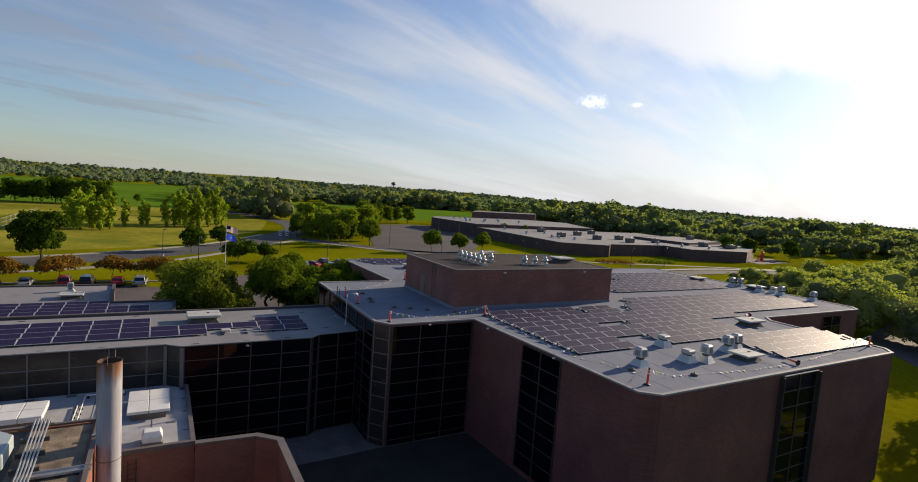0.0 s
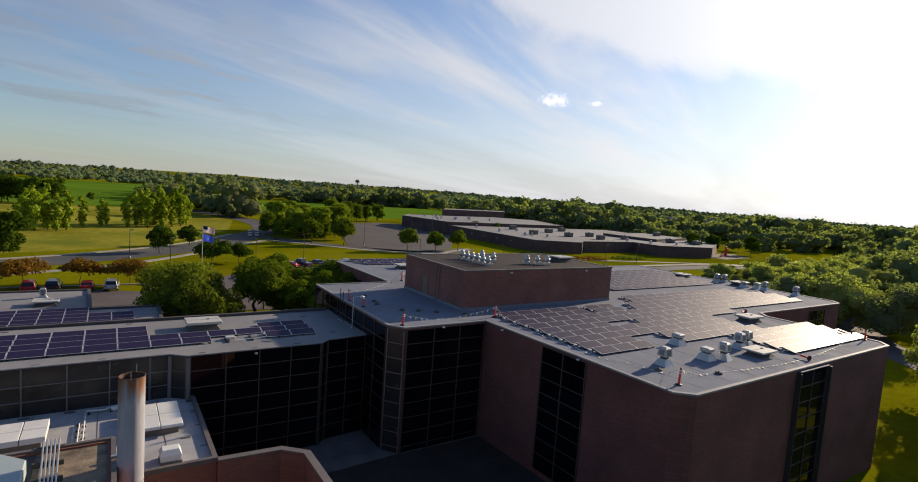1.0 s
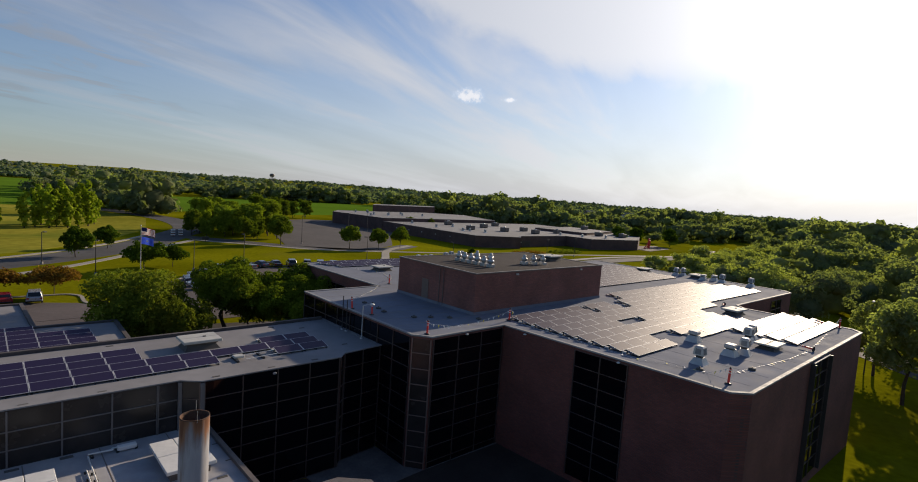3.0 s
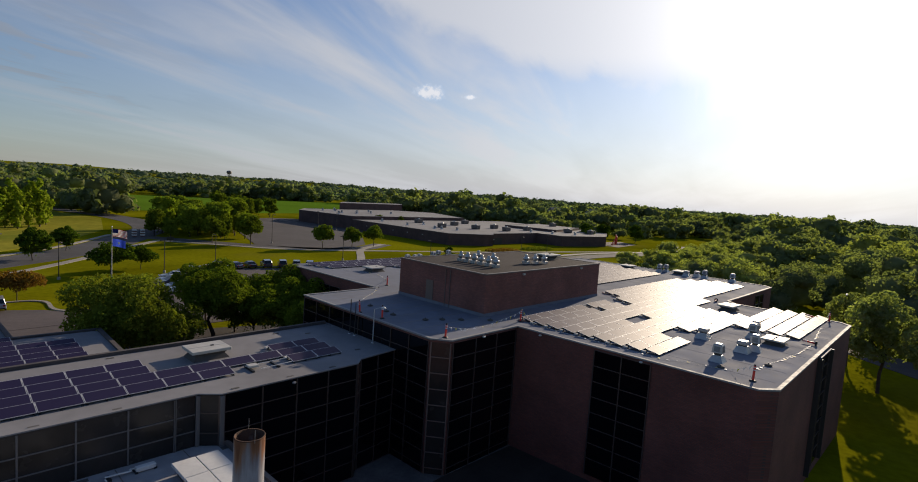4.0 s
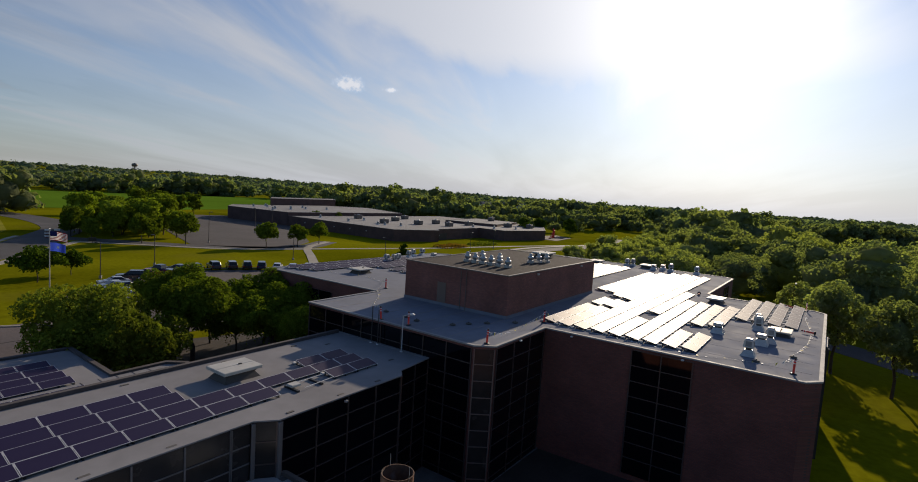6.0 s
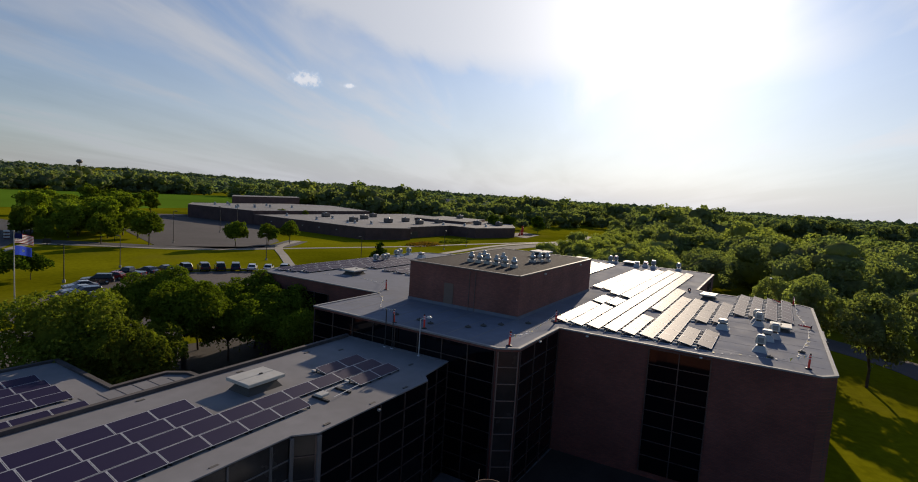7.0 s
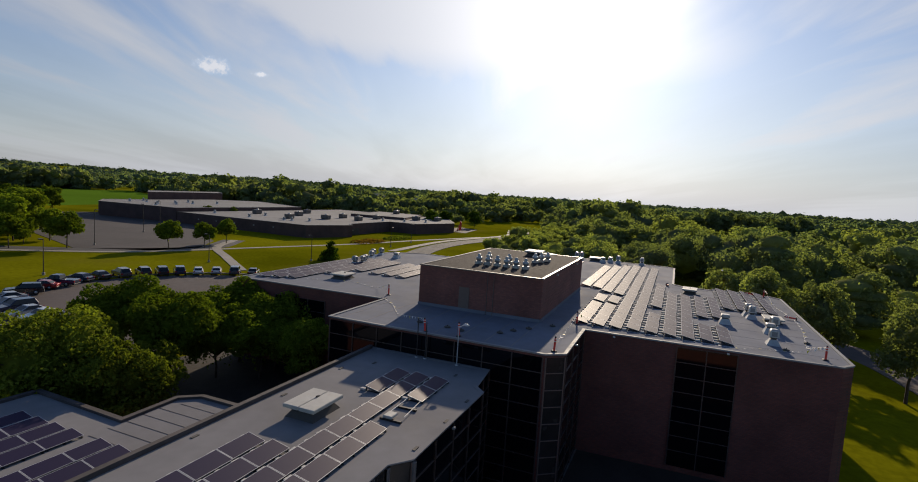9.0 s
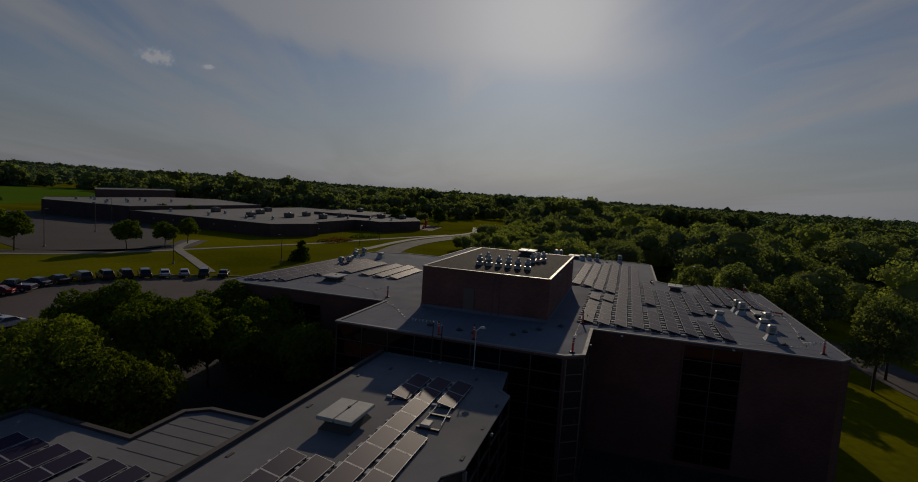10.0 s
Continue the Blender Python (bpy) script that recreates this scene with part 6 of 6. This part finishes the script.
sculpture = thing("red_sculpture", "bright red abstract steel sculpture on a plaza", "sculpture", at=(224, 132.4, hz(224, 132.4)))
part("body", Shape().box(-0.5, -0.4, 0, 0.6, 0.4, 1.6).box(-0.9, -0.35, 1.5, 0.5, 0.35, 2.9, pose(0, 0, 0, 0, 12)).box(-0.2, -0.35, 2.6, 1.0, 0.35, 3.9).box(-0.5, -0.3, 3.7, 0.3, 0.3, 4.7), RED, sculpture, "", 0.08)
part("strut", Shape().tube((-4.2, 0, 0), (-0.4, 0, 3.2), 0.22).tube((-2.2, 0.4, 0), (-0.6, 0, 1.4), 0.18), RED, sculpture)
plate("plaza", [(210, 124), (236, 128), (244, 140), (226, 142), (212, 136)], 0.1, LOT, "brown-grey plaza round the sculpture", "plaza")
for cx, cy in ((136, 130), (157, 130)):
    bed = tagged(part("flower_bed", leaf_mesh("flower_bed", crown_arrays(np.random.default_rng(int(cx)), [(cx + dx, cy + dy, hz(cx, cy) + 0.2, 2.4, 2.2, 0.7) for dx in (-5, -2, 1, 4) for dy in (-1.4, 1.4)], 900, 0.5), LEAF_RUST if cx < 140 else LEAF_PALE), None), "planted bed on the lawn before the far school", "flower bed")


# ---- lamps, flag, pillars ----
def street_lamp(h, label="dark metal lamp post with a square head on the lawn"):
    root = thing("street_lamp", label, "street lamp", "lamp posts")
    part("base", Shape().lathe([(0.24, 0), (0.24, 0.5), (0.1, 0.52)], 10), CONCRETE, root)
    part("pole", Shape().lathe([(0.085, 0.5), (0.06, h)], 8), POLE, root)
    part("arm", Shape().box(-0.05, -0.05, h - 0.12, 0.5, 0.05, h - 0.02), POLE, root)
    part("head", Shape().box(0.3, -0.25, h - 0.16, 0.95, 0.25, h + 0.04), POLE, root, "", 0.04)
    return root


spread(lambda: street_lamp(6.4), [(x, y, hz(x, y), 0, 0, a) for x, y, a in ((0.8, 140.3, 40), (7.4, 124.5, 60), (24.3, 125.4, 120), (38.1, 135.4, 100), (68.0, 129.0, 150), (86.2, 115.2, 160), (130, 118, 0), (148, 120, 20))])
spread(lambda: street_lamp(9.0, "tall dark lamp post in the upper lot"), [(68.4, 168.2, 0), (118, 208, 0, 0, 0, 90), (98, 190, 0, 0, 0, 90)])
wl = thing("street_lamp", "tall street lamp with a white cobra head by the road", "street lamp", "lamp posts", at=(88.0, 25.0, hz(88, 25)))
part("pole", Shape().lathe([(0.1, 0), (0.06, 10.8)], 8), POLE, wl)
part("arm", Shape().tube((0, 0, 10.8), (-1.0, -0.2, 11.1), 0.04, n=8), POLE, wl)
part("head", Shape().box(-1.7, -0.35, 10.98, -0.9, -0.05, 11.18), PENNANT_W, wl, "white lamp head", 0.06)

pole = thing("flagpole", "white flagpole with a striped flag and a blue flag", "flagpole", at=(10.7, 105.4, 0))
part("pole", Shape().lathe([(0.08, 0), (0.045, 10.8)], 10), CREAM, pole)
part("finial", Shape().lathe([(0.01, 10.78), (0.1, 10.86), (0.1, 10.94), (0.01, 11.02)], 10), STEEL, pole)


def cloth_material(name, colour):
    """Thin flag cloth that lets the low sun through."""
    m = material(name, colour, 0.8, vary=0.1)
    t = m.node_tree
    out = next(n for n in t.nodes if n.type == "OUTPUT_MATERIAL")
    tr = t.nodes.new("ShaderNodeBsdfTranslucent")
    tr.inputs["Color"].default_value = (*colour, 1)
    ms = t.nodes.new("ShaderNodeMixShader")
    ms.inputs[0].default_value = 0.5
    t.links.new(t.nodes["Principled BSDF"].outputs[0], ms.inputs[1]), t.links.new(tr.outputs[0], ms.inputs[2])
    t.links.new(ms.outputs[0], out.inputs[0])
    return m


FLAG_RED, FLAG_BLUE = cloth_material("flag_red", (0.6, 0.03, 0.04)), cloth_material("flag_blue", (0.03, 0.04, 0.2))
FLAG_STATE, FLAG_WHITE = cloth_material("flag_state", (0.05, 0.1, 0.6)), cloth_material("flag_white", (0.8, 0.78, 0.76))


def cloth(u0, u1, v0, v1, z, length, drop, n=14, off=0.0):
    """A strip of waving flag between the fractions u0..u1 along and v0..v1 down it."""
    s = Shape()
    pts = []
    for i in range(n + 1):
        u = u0 + (u1 - u0) * i / n
        x, y = 0.08 + u * length * 0.92, math.sin(u * 8) * 0.16 * u + off
        sag = 0.35 * u * u * drop
        pts += [(x, y, z - v0 * drop - sag), (x, y, z - v1 * drop - sag)]
    s.add(pts, [(2 * i, 2 * i + 1, 2 * i + 3, 2 * i + 2) for i in range(n)], True)
    return s


striped = part("striped_flag", cloth(0, 1, 0, 1, 10.6, 2.0, 1.2), FLAG_WHITE, pole, "white-striped red flag")
for k in range(7):
    a = 2 * k / 13
    for o in (-0.004, 0.004):
        part("red_stripe", cloth(0.4 if k < 4 else 0, 1, a, a + 1 / 13, 10.6, 2.0, 1.2, off=o), FLAG_RED, striped)
for o in (-0.004, 0.004):
    part("canton", cloth(0, 0.4, 0, 7 / 13, 10.6, 2.0, 1.2, off=o), FLAG_BLUE, striped)
blue = part("blue_flag", cloth(0, 1, 0, 1, 9.1, 1.8, 1.15), FLAG_STATE, pole, "plain blue flag with a pale emblem")
for o in (-0.004, 0.004):
    part("emblem", cloth(0.42, 0.58, 0.36, 0.64, 9.1, 1.8, 1.15, 5, o), PENNANT_W, blue)
pole.rotation_euler.z = radians(-20)

for x, y in ((36.9, 191.8), (39.2, 192.2)):
    pil = thing("sign_pillar", "white-banded brick pillar at the drive entrance", "pillar", "pillars at the drive entrance", at=(x, y, 0))
    for k in range(3):
        part("brick_course", Shape().box(-0.5, -0.4, k * 0.75, 0.5, 0.4, k * 0.75 + 0.35), BRICK, pil)
        part("white_band", Shape().box(-0.55, -0.45, k * 0.75 + 0.35, 0.55, 0.45, k * 0.75 + 0.75), WHITE, pil)
sign = thing("drive_sign", "small dark sign on the lawn edge", "sign", at=(42.0, 177.0, 0))
part("board", Shape().box(-0.9, -0.1, 0.5, 0.9, 0.1, 1.5), POLE, sign)
part("post", Shape().box(-0.1, -0.06, 0, 0.1, 0.06, 0.5), POLE, sign)


# ---- cars ----
def car(kind, colour, label, at, rz):
    """A parked car: body and cabin from a side outline, with panes, wheels and lights. It points along +x."""
    root = thing("car", label, "car", "parked cars", at=at, rz=rz)
    paint = material("car_paint", colour, 0.3, metal=0.3, vary=0.03, coat=0.6)
    L, W = (4.7, 1.82) if kind == "sedan" else (4.8, 1.92) if kind == "suv" else (5.6, 1.98)
    if kind == "sedan":
        low = [(-2.35, 0.35), (-2.35, 0.85), (-1.7, 0.95), (1.0, 0.92), (2.1, 0.75), (2.35, 0.6), (2.35, 0.35)]
        top = [(-1.75, 0.94), (-1.1, 1.38), (0.1, 1.43), (0.95, 0.93)]
    elif kind == "suv":
        low = [(-2.4, 0.4), (-2.4, 0.95), (-2.25, 1.05), (1.05, 1.05), (2.2, 0.95), (2.4, 0.7), (2.4, 0.4)]
        top = [(-2.3, 1.04), (-2.0, 1.68), (0.1, 1.72), (1.0, 1.04)]
    else:
        low = [(-2.8, 0.5), (-2.8, 1.1), (-0.6, 1.1), (-0.55, 1.05), (1.3, 1.1), (2.6, 1.02), (2.8, 0.8), (2.8, 0.5)]
        top = [(-0.65, 1.09), (-0.5, 1.78), (0.75, 1.8), (1.4, 1.09)]

    def side(pts, w0, w1):
        n = len(pts)
        zs = [p[1] for p in pts]
        lo, hi = min(zs), max(zs)
        half = [w0 + (w1 - w0) * (p[1] - lo) / (hi - lo) for p in pts]
        v = [(x, -h, z) for (x, z), h in zip(pts, half)] + [(x, h, z) for (x, z), h in zip(pts, half)]
        return Shape().add(v, [tuple(range(n)), tuple(range(2 * n - 1, n - 1, -1))] + [(i, n + i, n + (i + 1) % n, (i + 1) % n) for i in range(n)])
    part("body", side(low, W / 2, W / 2 - 0.06), paint, root, "", 0.07)
    part("cabin", side(top, W / 2 - 0.08, W / 2 - 0.26), paint, root, "", 0.05)
    # panes a little proud of the cabin
    cx = sum(p[0] for p in top) / 4
    glass = [(cx + (x - cx) * 0.86, 0.985 * z if i in (1, 2) else z + 0.05) for i, (x, z) in enumerate(top)]
    part("glasshouse", side(glass, W / 2 - 0.06, W / 2 - 0.235), CAR_GLASS, root, "dark side windows")
    hw = W / 2 - 0.26
    for (xa, za), (xb, zb), dx in ((top[3], top[2], 0.02), (top[0], top[1], -0.02)):
        part("windscreen", Shape().add([(xa + dx - (xa - xb) * 0.12, -hw, za + 0.06), (xa + dx - (xa - xb) * 0.12, hw, za + 0.06), (xb + dx + (xa - xb) * 0.1, hw - 0.03, zb - 0.06), (xb + dx + (xa - xb) * 0.1, -hw + 0.03, zb - 0.06)], [(0, 1, 2, 3)]), CAR_GLASS, root)
    r = 0.36 if kind != "sedan" else 0.32
    tm, rm = Shape().lathe([(r * 0.6, -0.11), (r, -0.1), (r, 0.1), (r * 0.6, 0.11)], 14).mesh("tyre", RUBBER), Shape().lathe([(0.02, 0.1), (r * 0.62, 0.105), (r * 0.62, -0.1)], 12).mesh("rim", STEEL)
    for x in (-L * 0.3, L * 0.3):
        for s in (-1, 1):
            w = part("wheel", tm, None, root)
            w.matrix_basis = pose(x, s * (W / 2 - 0.1), r, -90 * s)
            part("rim", rm, None, w)
    for s in (-1, 1):
        part("headlight", Shape().box(L / 2 - 0.12, s * W * 0.36 - 0.2, 0.62, L / 2 + 0.015, s * W * 0.36 + 0.2, 0.76), LAMP_GLASS, root)
        part("tail_light", Shape().box(-L / 2 - 0.015, s * W * 0.38 - 0.14, 0.72, -L / 2 + 0.1, s * W * 0.38 + 0.14, 0.92), TAIL_RED, root)
    for x in (L / 2 - 0.1, -L / 2 - 0.05):
        part("bumper", Shape().box(x, -W * 0.44, 0.34, x + 0.15, W * 0.44, 0.5), BLACK, root, "", 0.03)
    return root


INK, GREY, SILVER, PEARL, CRIMSON, NAVY, BROWN = (0.012, 0.012, 0.014), (0.07, 0.07, 0.075), (0.4, 0.41, 0.42), (0.62, 0.62, 0.6), (0.3, 0.015, 0.02), (0.012, 0.02, 0.06), (0.06, 0.045, 0.04)
CARS = [("suv", INK, 27.6, 121.6, 150), ("sedan", CRIMSON, 31.2, 123.9, 130), ("pickup", NAVY, 34.4, 124.9, 118), ("sedan", NAVY, 38.4, 126.3, 104), ("sedan", INK, 41.8, 126.3, 88), ("suv", GREY, 45.4, 125.6, 74),
        ("suv", BROWN, 48.6, 124.2, 66), ("suv", INK, 51.2, 122.6, 60), ("suv", NAVY, 53.6, 120.8, 54), ("sedan", PEARL, 56.0, 118.6, 48), ("sedan", SILVER, 58.4, 116.4, 44), ("suv", GREY, 60.6, 113.8, 40), ("sedan", INK, 62.4, 110.8, 36),
        ("sedan", SILVER, 23.6, 118.2, 168), ("sedan", SILVER, 22.0, 114.8, 172), ("suv", NAVY, 21.2, 111.6, 176), ("sedan", SILVER, 20.8, 108.4, 178), ("sedan", PEARL, 20.8, 105.4, 180)]
NAMES = {INK: "black", GREY: "dark grey", SILVER: "silver", PEARL: "white", CRIMSON: "red", NAVY: "dark blue", BROWN: "brown"}
for kind, colour, x, y, rz in CARS:
    car(kind, colour, NAMES[colour] + (" pickup truck" if kind == "pickup" else " " + kind) + " parked along the edge of the lot", (x, y, 0.05), rz)
for kind, colour, x, y, rz in (("suv", CRIMSON, -13.2, 105.4, 92), ("suv", INK, -10.2, 105.6, 88), ("sedan", SILVER, -18.2, 105.4, 90), ("sedan", CRIMSON, -5.9, 105.2, 90), ("suv", SILVER, -2.6, 104.6, 86)):
    car(kind, colour, NAMES[colour] + " " + kind + " parked below the ornamental trees", (x, y, 0.05), rz)
band("kerb", [(-60, 101), (-30, 107.5), (-4, 108.2), (2.5, 107), (3.4, 100), (10, 96)], 0.5, 0.14, CONCRETE, "concrete kerb round the drive's end", "kerb")
band("kerb", [(17, 106), (18.4, 114.6), (25.6, 123.4), (36, 127.8), (47, 125), (57, 119.4), (64.4, 108)], 0.4, 0.14, CONCRETE, "concrete kerb round the lower lot", "kerb")
plate("driveway", [(-46, 99), (-20, 101), (-4, 104), (2, 101), (9, 92), (-46, 90)], 0.07, LOT, "asphalt parking strip below the ornamental trees", "driveway", 0)


# ---- ball-field fence at the edge of the meadow ----
fence = thing("ball_field_fence", "pale chain-link fence of a ball field in the meadow", "fence")
for k in range(10):
    y = 203 + k * 6.0
    part("post", Shape().tube((-40.9, y, 0), (-40.9, y, 2.5), 0.07, n=6), STEEL, fence)
for z in (0.15, 1.3, 2.45):
    part("rail", Shape().tube((-40.9, 203, z), (-40.9, 257, z), 0.05, n=6), STEEL, fence)
